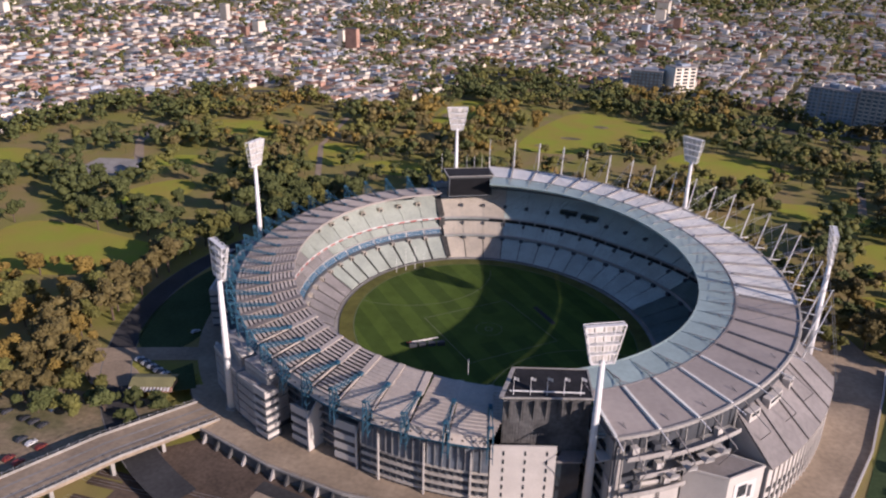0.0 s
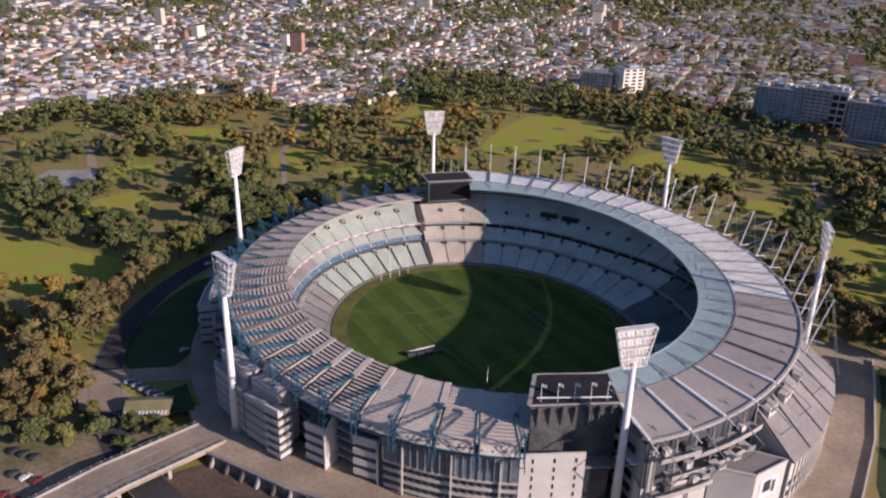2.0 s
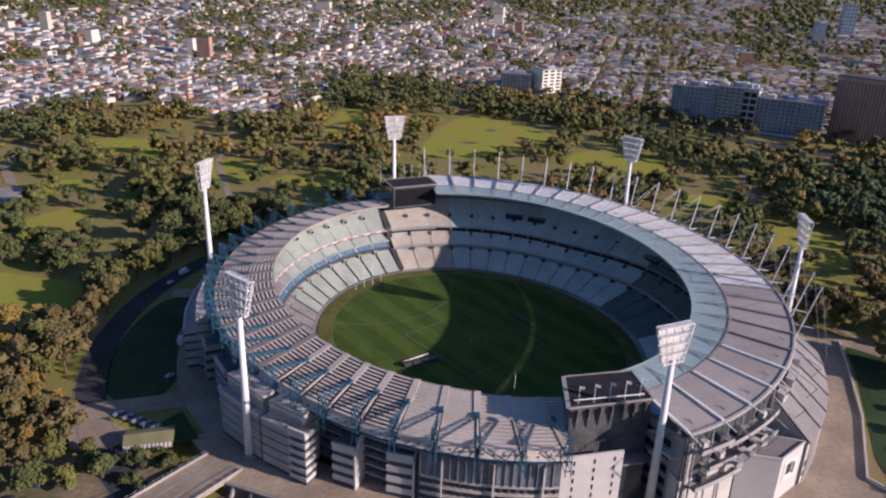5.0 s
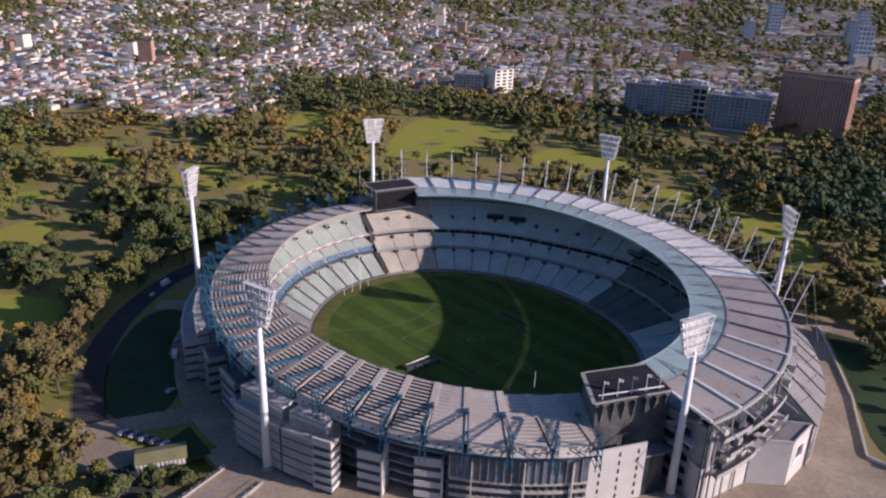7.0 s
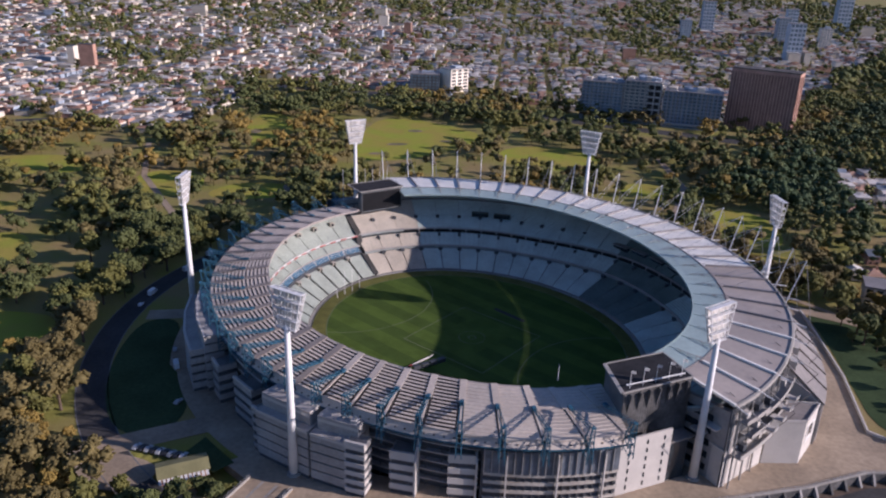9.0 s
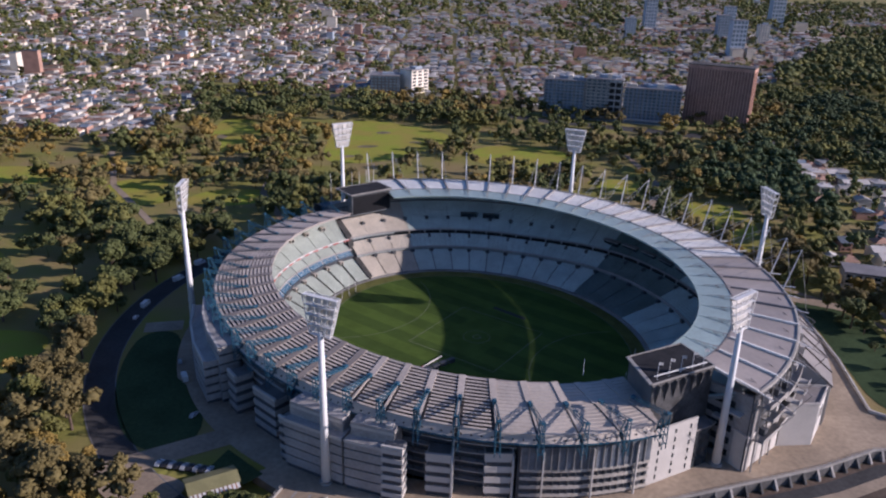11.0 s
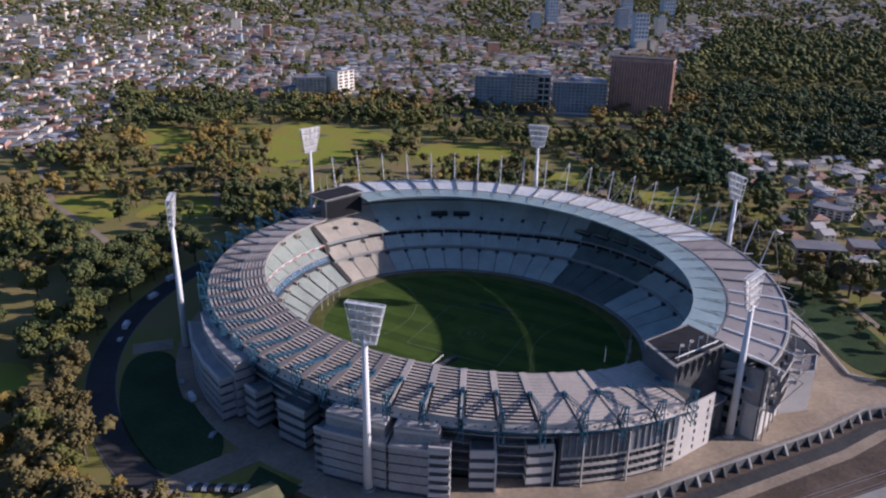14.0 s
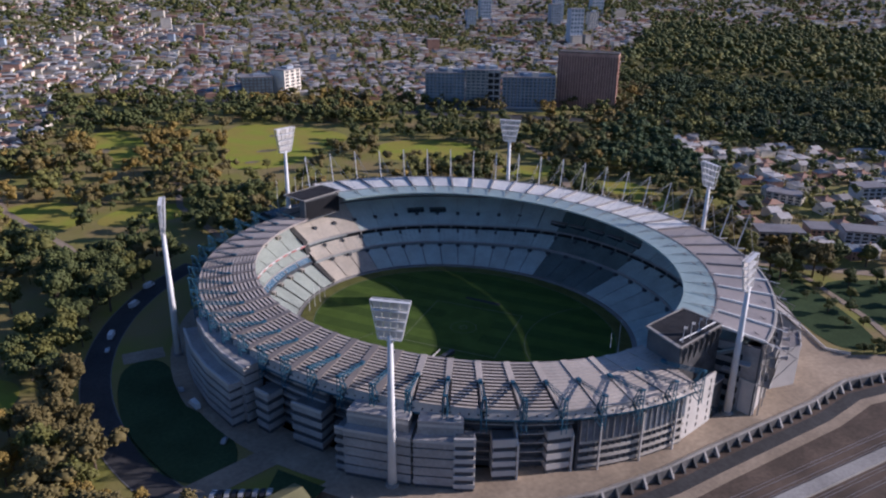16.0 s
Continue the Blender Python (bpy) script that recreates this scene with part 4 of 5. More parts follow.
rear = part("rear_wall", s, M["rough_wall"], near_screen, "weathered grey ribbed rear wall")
for i in range(27):
    s = Shape()
    s.box(e0 + run * (0.6 + 1.1 * i) + out * 0.62 + Vector((0, 0, 26.4)), (0.18, 0.16, 22.6), math.atan2(run.y, run.x))
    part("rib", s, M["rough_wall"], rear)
for i in range(7):
    # tapering brackets under the roof edge
    c = e0 + run * (2.2 + 4.3 * i) + out * 0.5
    s = Shape()
    rows = [[c + run * w + Vector((0, 0, 38.4)), c + run * w + out * 1.7 + Vector((0, 0, 38.4)), c + run * w + out * 1.5 + Vector((0, 0, 36.8)), c + run * w + Vector((0, 0, 29.5))] for w in (-0.2, 0.2)]
    s.grid(rows, closed=True)
    s.face(*rows[0])
    s.face(*rows[1][::-1])
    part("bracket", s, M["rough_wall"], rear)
for i in range(5):
    p = e0 + (e1 - e0) * ((i + 0.6) / 5.2) - out * 1.5
    fl = thing("flagpole", "white flagpole with a small flag", "flagpole", "flagpoles on the screen housing", tuple(p + Vector((0, 0, 39.1))))
    s = Shape()
    s.tube((0, 0, 0), (0, 0, 7.5), 0.14, 0.09)
    part("pole", s, M["white_steel"], fl)
    s = Shape()
    s.grid([[(0.1 + 0.4 * j, 0.12 * math.sin(j * 1.4), 7.3 - 0.05 * j) for j in range(5)], [(0.1 + 0.4 * j, 0.12 * math.sin(j * 1.4 + 0.5), 6.2 - 0.08 * j) for j in range(5)]])
    part("flag", s, M["flag"], fl)
s = Shape()
s.tube(tuple(e0 - out * 1.5 + Vector((2, 1, 40.6))), tuple(e1 - out * 1.5 + Vector((-2, -1, 40.6))), 0.25)
part("rail", s, M["white_steel"], near_screen)
# white block under the near screen
wall = thing("end_building", "white panelled end building below the screen housing", "building")
s = Shape()
s.prism([(24.0, -139.5), (46.0, -133.7), (49.0, -114.0), (30.0, -112.0)], 0, 14.5)
part("wall", s, M["white_wall"], wall)
s = Shape()
s.box((35.05, -136.4, 12.0), (22.9, 0.7, 24.0), math.atan2(5.8, 22.0))
part("front_wall", s, M["white_wall"], wall)
s = Shape()
s.prism([(46.3, -133.4), (54.5, -131.0), (57.0, -114.0), (49.4, -114.0)], 0, 17.0)
part("glazed_bay", s, M["glass"], wall, "dark glazed bay")
s = Shape()
s.prism([(46.3, -133.6), (54.8, -131.2), (57.3, -113.8), (49.4, -113.8)], 17.0, 17.5)
part("roof", s, M["annex_roof"], wall)
for k in range(3):
    for j in range(6):
        p = Vector((24.0, -139.6, 0)).lerp(Vector((46.0, -133.8, 0)), (k + 0.6) / 3)
        s = Shape()
        s.box(p + Vector((0, 0, 3.0 + 3.6 * j)), (0.6, 0.5, 1.8), math.atan2(5.8, 22.0))
        part("window", s, M["glass"], wall)
# ---- annexes on the right ----
an = thing("annex_building", "curved annex with a sloping grey roof wrapped round the stand", "building")
s = Shape()
s.sweep(span(-43, -15), [("rout", -1.0, 0), ("rout", 16, 0), ("rout", 16, 18.6), ("rout", -1.0, 31.5)])
part("wall", s, M["white_wall"], an)
for a, b in bays(-43, -15, 6):
    s = Shape()
    s.sweep(span(a + 0.12, b - 0.12), [("rout", -0.9, 31.55), ("rout", 16.8, 18.2), ("rout", 16.8, 18.8), ("rout", -0.9, 32.1)])
    part("roof_sheet", s, M["annex_roof"], an)
    s = Shape()
    p, q = at(a, "rout", -0.5, 32.3), at(a, "rout", 16.8, 19.0)
    m = Matrix.Translation((p + q) / 2) @ (q - p).to_track_quat("X", "Z").to_matrix().to_4x4()
    s.box(None, ((q - p).length, 0.5, 0.8), m=m)
    part("roof_rib", s, M["annex_roof"], an)
    for k in range(4):
        p = a + (b - a) * (k + 0.5) / 4
        for z in (4.5, 9):
            s = Shape()
            s.box(at(p, "rout", 16.0, z), (0.3, 2.0, 2.2), radians(p))
            part("window", s, M["glass"], an)
        s = Shape()
        s.box(at(p + 0.6, "rout", 16.2, 9), (0.7, 0.5, 18), radians(p))
        part("fin", s, M["white_wall"], an)
for a, b in ((-42, -39.5), (-37, -33), (-30, -28)):
    s = Shape()
    s.sweep(span(a, b), rect("rout", 0.6, 3.6, 27, 32.6))
    box = part("lift_housing", s, M["white_wall"], an, "small white rooftop housing")
    s = Shape()
    s.sweep(span(a + 0.4, b - 0.4), rect("rout", 3.5, 3.75, 30.8, 32.0))
    part("window", s, M["glass"], box)


def white_block(pts, h, label, panel=None):
    ob = thing("annex_building", label, "building")
    s = Shape()
    s.prism(pts, 0, h)
    wl = part("wall", s, M["white_wall"], ob)
    s = Shape()
    c = Vector((sum(p[0] for p in pts) / 4, sum(p[1] for p in pts) / 4))
    s.prism([tuple(c + (Vector(p) - c) * 0.97) for p in pts], h, h + 0.15)
    rf = part("roof", s, M["annex_roof"], ob, "flat grey roof")
    for (x0, y0), (x1, y1) in zip(pts, pts[1:] + pts[:1]):
        d = Vector((x1 - x0, y1 - y0, 0))
        s = Shape()
        s.box(((x0 + x1) / 2, (y0 + y1) / 2, h + 0.45), (d.length + 0.3, 0.55, 0.9), math.atan2(d.y, d.x))
        part("parapet", s, M["white_wall"], rf)
    if panel is not None:
        (x0, y0), (x1, y1) = pts[panel], pts[(panel + 1) % 4]
        d = Vector((x1 - x0, y1 - y0, 0))
        for f, w, z, hh, mt in ((0.5, 0.62, 0.62, 0.44, "band_white"), (0.42, 0.24, 0.66, 0.24, "glass"), (0.64, 0.10, 0.60, 0.26, "facade_dark")):
            s = Shape()
            s.box(Vector((x0, y0, h * z)) + d * f, (d.length * w, 0.35 if mt == "band_white" else 0.55, h * hh), math.atan2(d.y, d.x))
            part("sign_panel", s, M[mt], wl)
    return ob


white_block([(89, -127), (103.7, -129), (116.2, -118), (101, -114)], 19.2, "tall white stair block with a grey roof and a sign panel", 1)
white_block([(60, -124), (65, -139.4), (88.4, -127.1), (84, -116)], 15.2, "white annex block below the roof edge")
s = Shape()
s.sweep([-62.6, -61.8], [("rout", -34, 0), ("rout", 0, 0), ("rout", 0, 32), ("rout", -34, 30)])
end_wall = part("end_wall", s, M["facade"], south, "pale concrete end wall with stairs")
for k in range(5):
    s = Shape()
    s.sweep([-64.0, -62.6], [("rout", -30 + 5 * k, 6 + 4.4 * k), ("rout", -24 + 5 * k, 6 + 4.4 * k), ("rout", -24 + 5 * k, 6.6 + 4.4 * k), ("rout", -30 + 5 * k, 6.6 + 4.4 * k)])
    part("stair_landing", s, M["white_wall"], end_wall)
    s = Shape()
    s.sweep([-62.75, -62.6], [("rout", -20, 3 + 5.4 * k), ("rout", -8, 3 + 5.4 * k), ("rout", -8, 5.6 + 5.4 * k), ("rout", -20, 5.6 + 5.4 * k)])
    part("window", s, M["glass"], end_wall)
for k in range(4):
    s = Shape()
    s.box(at(-56 + k * 2.6, "rout", 5.5, 22 + k * 1.2), (5, 3.4, 0.5), radians(-56))
    landing = tagged(part("stair_landing", s, M["white_wall"], south), "pale stair landing")
    s = Shape()
    s.box(at(-56 + k * 2.6, "rout", 8.0, 22.9 + k * 1.2), (0.15, 3.4, 1.3), radians(-56))
    part("rail_panel", s, M["steel"], landing)

# ---- light towers ----
TOWERS = [(-91.4, -114.2, 1.0), (-147.0, 21.0, 1.045), (-57.6, 136.5, 1.085), (93.9, 112.3, 1.05), (146.6, -21.6, 0.995), (57.9, -132.8, 0.965)]  # place and height against the first


def light_tower():
    ob = thing("light_tower", "tall white floodlight tower with a lattice lamp head", "light tower", "stadium light towers")
    s = Shape()
    s.tube((0, 0, 0), (0, 0, 62), 1.75, 0.95, n=16)
    part("pole", s, M["white_steel"], ob, smooth=True)
    s = Shape()
    s.tube((0, 0, 0), (0, 0, 1.2), 2.6, 2.4, n=16)
    part("footing", s, M["concrete"], ob)
    lo, hi, wl, wh = 61.0, 75.0, 8.0, 13.8
    lean = 0.10
    head = Shape()

    def pt(u, v, back_):
        """u across -1..1, v up 0..1."""
        w = wl + (wh - wl) * v
        return Vector((1.3 - back_ * (1.6 + 1.0 * v) + (v * 14) * lean - 0.4, u * w / 2, lo + (hi - lo) * v))

    for bk in (0, 1):
        for u in (-1, -0.5, 0, 0.5, 1):
            head.tube(pt(u, 0, bk), pt(u, 1, bk), 0.2 if abs(u) == 1 else 0.13, n=4)
        for k in range(5):
            head.tube(pt(-1, k / 4, bk), pt(1, k / 4, bk), 0.17, n=4)
    for k in range(5):
        for u in (-1, -0.5, 0, 0.5, 1):
            head.tube(pt(u, k / 4, 0), pt(u, k / 4, 1), 0.13, n=4)
        if k < 4:
            head.tube(pt(-1, k / 4, 1), pt(-1, (k + 1) / 4, 0), 0.1, n=4)
            head.tube(pt(1, k / 4, 1), pt(1, (k + 1) / 4, 0), 0.1, n=4)
    head.tube((0, 0, 60.5), pt(-1, 0, 0.5), 0.35, n=6)
    head.tube((0, 0, 60.5), pt(1, 0, 0.5), 0.35, n=6)
    frame_ = part("lamp_head", head, M["white_steel"], ob, "white lattice lamp head")
    for k in range(5):
        deck = Shape()
        deck.grid([[pt(u, k / 4, bk) + Vector((0, 0, dz)) for u, bk in ((-1, 0.35), (1, 0.35), (1, 1), (-1, 1))] for dz in (-0.06, 0.06)], closed=True)
        deck.face(*(pt(u, k / 4, bk) + Vector((0, 0, 0.06)) for u, bk in ((-1, 0.35), (1, 0.35), (1, 1), (-1, 1))))
        part("walkway", deck, M["white_steel"], frame_)
    for k in range(4):
        for j in range(4):
            v = (k + 0.55) / 4
            c = pt(-0.75 + 0.5 * j, v, 0.2)
            w = (wl + (wh - wl) * v) / 4 * 0.76
            s = Shape()
            s.box(None, (0.4, w * 1.12, 2.7), m=Matrix.Translation(c) @ Matrix.Rotation(0.2, 4, "Y"))
            part("lamp", s, M["lamp"], frame_)
    return ob


first = light_tower()
for i, (x, y, tall) in enumerate(TOWERS):
    m = Matrix.Translation((x, y, 0)) @ Matrix.Rotation(math.atan2(-4 - y, -4 - x), 4, "Z")
    if i == 0:
        first.matrix_basis = m
    else:
        copy_thing(first, m).scale = (1, 1, tall)
# mast beside the near screen
fl = thing("flagpole", "tall thin white flagpole on the roof", "flagpole", at_=(8.8, -110.4, 32.4))
s = Shape()
s.tube((0, 0, 0), (0, 0, 7.0), 0.14, 0.08)
part("pole", s, M["white_steel"], fl)
# goal posts
for cx, cy in ((-65.5, 56.5), (58, -60)):
    d = Vector((-4 - cx, -4 - cy, 0)).normalized()
    side = Vector((-d.y, d.x, 0))
    for k, h in ((-1.5, 9), (-0.5, 15), (0.5, 15), (1.5, 9)):
        p = Vector((cx, cy, FIELD_Z)) + side * 6.4 * k
        ob = thing("goal_post", "tall white goal post on the turf" if h > 10 else "shorter white goal post on the turf", "goal post", "goal posts", tuple(p))
        s = Shape()
        s.tube((0, 0, 0), (0, 0, h), 0.12, 0.09, n=8)
        part("post", s, M["white_steel"], ob)
        s = Shape()
        s.tube((0, 0, 0), (0, 0, 2.2), 0.22, 0.22, n=8)
        part("pad", s, M["band_white"], ob)
# team benches and low boards on the turf
for k in range(4):
    c = Vector((-38.0, -35.5, FIELD_Z)).lerp(Vector((-21.0, -27.5, FIELD_Z)), (k + 0.5) / 4)
    ob = thing("team_shelter", "low white-edged team shelter on the turf", "shelter", "team shelters", tuple(c))
    ob.rotation_euler = (0, 0, radians(25 + 90))
    s = Shape()
    s.box((0, 0, 1.9), (2.2, 3.9, 0.2))
    part("roof", s, M["facade_dark"], ob)
    s = Shape()
    s.box((-1.0, 0, 0.95), (0.15, 3.9, 1.9))
    part("back_wall", s, M["facade_dark"], ob)
    s = Shape()
    s.box((-0.4, 0, 0.45), (0.6, 3.5, 0.4))
    part("bench", s, M["seat_blue"], ob)
for k in range(6):
    c = Vector((-40.0, -33.0, FIELD_Z)).lerp(Vector((-26.0, -22.5, FIELD_Z)), (k + 0.5) / 6)
    ob = thing("field_board", "low pale board standing on the turf", "board", "boards on the turf", tuple(c))
    ob.rotation_euler = (0, 0, radians(37))
    s = Shape()
    s.box((0, 0, 0.55), (2.6, 0.12, 0.9))
    part("panel", s, M["band_white" if k else "band_red"], ob)
    for sg in (-1, 1):
        s = Shape()
        s.box((sg * 1.1, 0.3, 0.25), (0.1, 0.6, 0.5))
        part("foot", s, M["steel"], ob)
# flagpoles beside the far screen
for k in range(5):
    fl = thing("flagpole", "white flagpole behind the far screen", "flagpole", "flagpoles beside the far screen", (-66 + 5.0 * k, 130.5 + 1.2 * k, 0) if k < 1 else (-56 + 5.0 * k, 140 + 1.2 * k, 0))
    s = Shape()
    s.tube((0, 0, 0), (0, 0, 50 if k < 1 else 47.5), 0.3, 0.12)
    part("pole", s, M["white_steel"], fl)


# ---- trees ----
rng = np.random.default_rng(7)
OCTA_V = np.array([(1, 0, 0), (-1, 0, 0), (0, 1, 0), (0, -1, 0), (0, 0, 1), (0, 0, -1)], float)
OCTA_F = np.array([(0, 2, 4), (2, 1, 4), (1, 3, 4), (3, 0, 4), (2, 0, 5), (1, 2, 5), (3, 1, 5), (0, 3, 5)])


def tri_mesh(name, v, f, material):
    me = bpy.data.meshes.new(name)
    me.vertices.add(len(v))
    me.vertices.foreach_set("co", np.ascontiguousarray(v, np.float32).ravel())
    me.loops.add(f.size)
    me.loops.foreach_set("vertex_index", np.ascontiguousarray(f, np.int32).ravel())
    me.polygons.add(len(f))
    me.polygons.foreach_set("loop_start", np.arange(0, f.size, f.shape[1], dtype=np.int32))
    me.materials.append(material)
    me.polygons.foreach_set("use_smooth", np.ones(len(f), bool))
    me.update(calc_edges=True)
    return me


def clumps(centres, sizes, r):
    """Irregular leaf clumps: an eight-sided lump at each centre, each pulled out of shape."""
    n = len(centres)
    v = OCTA_V[None] * (0.6 + 0.8 * r.random((n, 6, 1))) + 0.18 * r.standard_normal((n, 6, 3))
    a = r.random(n) * 6.28
    c, s = np.cos(a)[:, None], np.sin(a)[:, None]
    v = np.stack([v[..., 0] * c - v[..., 1] * s, v[..., 0] * s + v[..., 1] * c, v[..., 2] * 0.75], -1)
    v = v * sizes[:, None, None] + centres[:, None]
    f = OCTA_F[None] + 6 * np.arange(n)[:, None, None]
    return v.reshape(-1, 3), f.reshape(-1, 3)


CORE_V = np.array([(1, 0, 0), (-1, 0, 0), (0, 1, 0), (0, -1, 0), (0, 0, 1), (0, 0, -1)] + [(a * 0.72, b * 0.72, 0) for a in (1, -1) for b in (1, -1)] + [(a * 0.72, 0, b * 0.72) for a in (1, -1) for b in (1, -1)] + [(0, a * 0.72, b * 0.72) for a in (1, -1) for b in (1, -1)])


def core_faces():
    """An eight-sided lump with each face cut in four."""
    def mid_of(a, b):
        m_ = CORE_V[a] + CORE_V[b]
        return int(np.argmin(np.abs(CORE_V - m_ * 0.72).sum(1)))
    out = []
    for a, b, c in OCTA_F:
        ab, bc, ca = mid_of(a, b), mid_of(b, c), mid_of(c, a)
        out += [(a, ab, ca), (ab, b, bc), (ca, bc, c), (ab, bc, ca)]
    return np.array(out)


CORE_F = core_faces()


def cores(centres, radii, r):
    """A solid uneven mass of leaves for each bough."""
    n, k = len(centres), len(CORE_V)
    v = CORE_V[None] * (0.82 + 0.36 * r.random((n, k, 1)))
    v = v * (radii[:, None, None] * np.array([1, 1, 0.8])) + centres[:, None]
    return v.reshape(-1, 3), (CORE_F[None] + k * np.arange(n)[:, None, None]).reshape(-1, 3)


def crown(seed, h, width, n, size, low=0.3):
    """Leaf clumps over a few uneven boughs, with gaps between."""
    r = np.random.default_rng(seed)
    boughs = 7 + seed % 5
    ctr = np.stack([r.normal(0, width * 0.24, boughs), r.normal(0, width * 0.24, boughs), h * (low + 0.12 + (0.76 - low) * r.random(boughs))], 1)
    ctr[0] = (0, 0, h * 0.78)
    rad = width * (0.15 + 0.13 * r.random(boughs))
    pick = r.integers(0, boughs, n)
    d = r.standard_normal((n, 3))
    d /= np.linalg.norm(d, axis=1)[:, None]
    p = ctr[pick] + d * (rad[pick] * (0.85 + 0.3 * r.random(n)))[:, None] * np.array([1, 1, 0.75])
    p[:, 2] = np.maximum(p[:, 2], h * low * 0.8)
    v, f = clumps(p, size * (0.6 + 0.8 * r.random(n)), r)
    if n > 30:
        cv, cf = cores(ctr, rad * 0.86, r)
        v, f = np.concatenate([v, cv]), np.concatenate([f, cf + len(v)])
    return (v, f), ctr


def tree(seed, h, width, leaf, label, n=170, low=0.3):
    ob = thing("tree", label, "tree", "park trees")
    (v, f), ctr = crown(seed, h, width, n, width * 0.062, low)
    s = Shape()
    s.tube((0, 0, -0.3), (0.1, 0.05, h * 0.45), h * 0.032, h * 0.02, n=7)
    for c in ctr:
        s.tube((0.1, 0.05, h * (0.22 + 0.18 * rng.random())), tuple(c), h * 0.013, h * 0.005, n=5)
    part("trunk", s, M["bark"], ob)
    part("crown", tri_mesh("crown", v, f, M[leaf]), M[leaf], ob)
    return ob


KINDS = [
    (1, 16, 13, "leaf_a", "broad olive-green park tree"),
    (2, 19, 15, "leaf_b", "tall dark-green park tree with a dense crown"),
    (3, 14, 13, "leaf_c", "golden-leaved park tree in low sun"),
    (4, 18, 12, "leaf_d", "brownish-green gum tree with an open crown"),
    (5, 12, 10, "leaf_a", "small olive-green park tree"),
    (6, 15, 14, "leaf_b", "rounded dark-green park tree"),
    (7, 17, 14, "leaf_e", "dense blue-green park tree"),
]


def inside(p, poly):
    x, y = p
    hit_, j = False, len(poly) - 1
    for i in range(len(poly)):
        xi, yi = poly[i]
        xj, yj = poly[j]
        if (yi > y) != (yj > y) and x < (xj - xi) * (y - yi) / (yj - yi) + xi:
            hit_ = not hit_
        j = i
    return hit_


EDGE_P = [-60, -20, 0, 8, 21, 31, 45.5, 47, 50, 59, 66, 78, 87, 94, 98.7, 102, 106, 114, 121, 125, 137, 143, 156, 175, 200]
EDGE_R = [700, 700, 1500, 1700, 1900, 1900, 1900, 900, 611, 587, 604, 700, 700, 750, 830, 880, 668, 540, 530, 690, 670, 656, 593, 600, 640]
POCKET = [(395, 285), (440, 270), (490, 195), (560, 120), (520, 20), (420, -30), (330, -60), (240, -28), (226, 14), (240, 40), (300, 90), (345, 190)]


def city(x, y):
    """Whether a place lies past the park's edge, among the houses."""
    p = math.degrees(math.atan2(y, x))
    p = p + 360 if p < -60 else p
    return math.hypot(x, y) > np.interp(p, EDGE_P, EDGE_R) or inside((x, y), POCKET)


def near_line(x, y, pts, w):
    for (x0, y0), (x1, y1) in zip(pts, pts[1:]):
        dx, dy = x1 - x0, y1 - y0
        t = max(0, min(1, ((x - x0) * dx + (y - y0) * dy) / (dx * dx + dy * dy)))
        if math.hypot(x - x0 - t * dx, y - y0 - t * dy) < w:
            return True
    return False


ROADS = [(arc(182, 130, 245), 8.5), ([(-330, 130), (-345, 180), (-400, 260), (-420, 330)], 6), ([(178, 10), (215, -20), (262, -60), (330, -75)], 7), ([(-160, 780), (-60, 730), (60, 690), (222, 520), (385, 405), (520, 330), (700, 270)], 15), ([(150, 130), (190, 170), (230, 240), (250, 340)], 5)]
COURT = [(-385, 130), (-395, 195), (-345, 205), (-330, 135)]


def open_ground(x, y):
    if (inside((x, y), [(226, 552), (380, 466), (398, 500), (244, 586)]) or inside((x, y), [(370, 428), (456, 420), (458, 464), (372, 472)])):
        return True
    r = math.hypot(x + 4, y + 4)
    p = math.degrees(math.atan2(y + 4, x + 4)) % 360
    if r < (168 if p < 100 or p > 330 else 158 if p < 138 else 191) or (y < -118 and x > -300) or (y < -98 and x > -158) or inside((x, y), COURT) or (x > 90 and -160 < y < 0 and x < 196):
        return True
    if any(inside((x, y), q) for q in LAWNS):
        return True
    d = Vector((x + 60, y + 350)).normalized()
    if any(inside((x + d.x * k, y + d.y * k), q) for q in LAWNS for k in (14, 30)) and rng.random() < 0.8:
        return True
    return any(near_line(x, y, q, w) for q, w in ROADS)


spots = []
cell = {}
for _ in range(60000):
    p, r = rng.uniform(-12, 215), math.sqrt(rng.uniform(150**2, 950**2))
    x, y = r * math.cos(radians(p)), r * math.sin(radians(p))
    if city(x, y) or open_ground(x, y):
        continue
    dens = noise.noise((x * 0.012, y * 0.012, 3.1)) + 0.35 * noise.noise((x * 0.04, y * 0.04, 9.0))
    gap = 9.0 if dens > 0.16 else 13.0 if dens > 0.02 else 20.0 if dens > -0.14 else 32.0
    if p < 45 and r > 330:
        gap = 9.5
    if -12 < p < 30 and r < 330:
        gap = 8.5 if dens > -0.12 else 13.0
    if 140 < p < 215 and r < 222:
        gap = 8.5
    key = (int(x // 30), int(y // 30))
    if any(math.hypot(x - q[0], y - q[1]) < gap for i in (-1, 0, 1) for j in (-1, 0, 1) for q in cell.get((key[0] + i, key[1] + j), ())):
        continue
    cell.setdefault(key, []).append((x, y))
    spots.append((x, y))


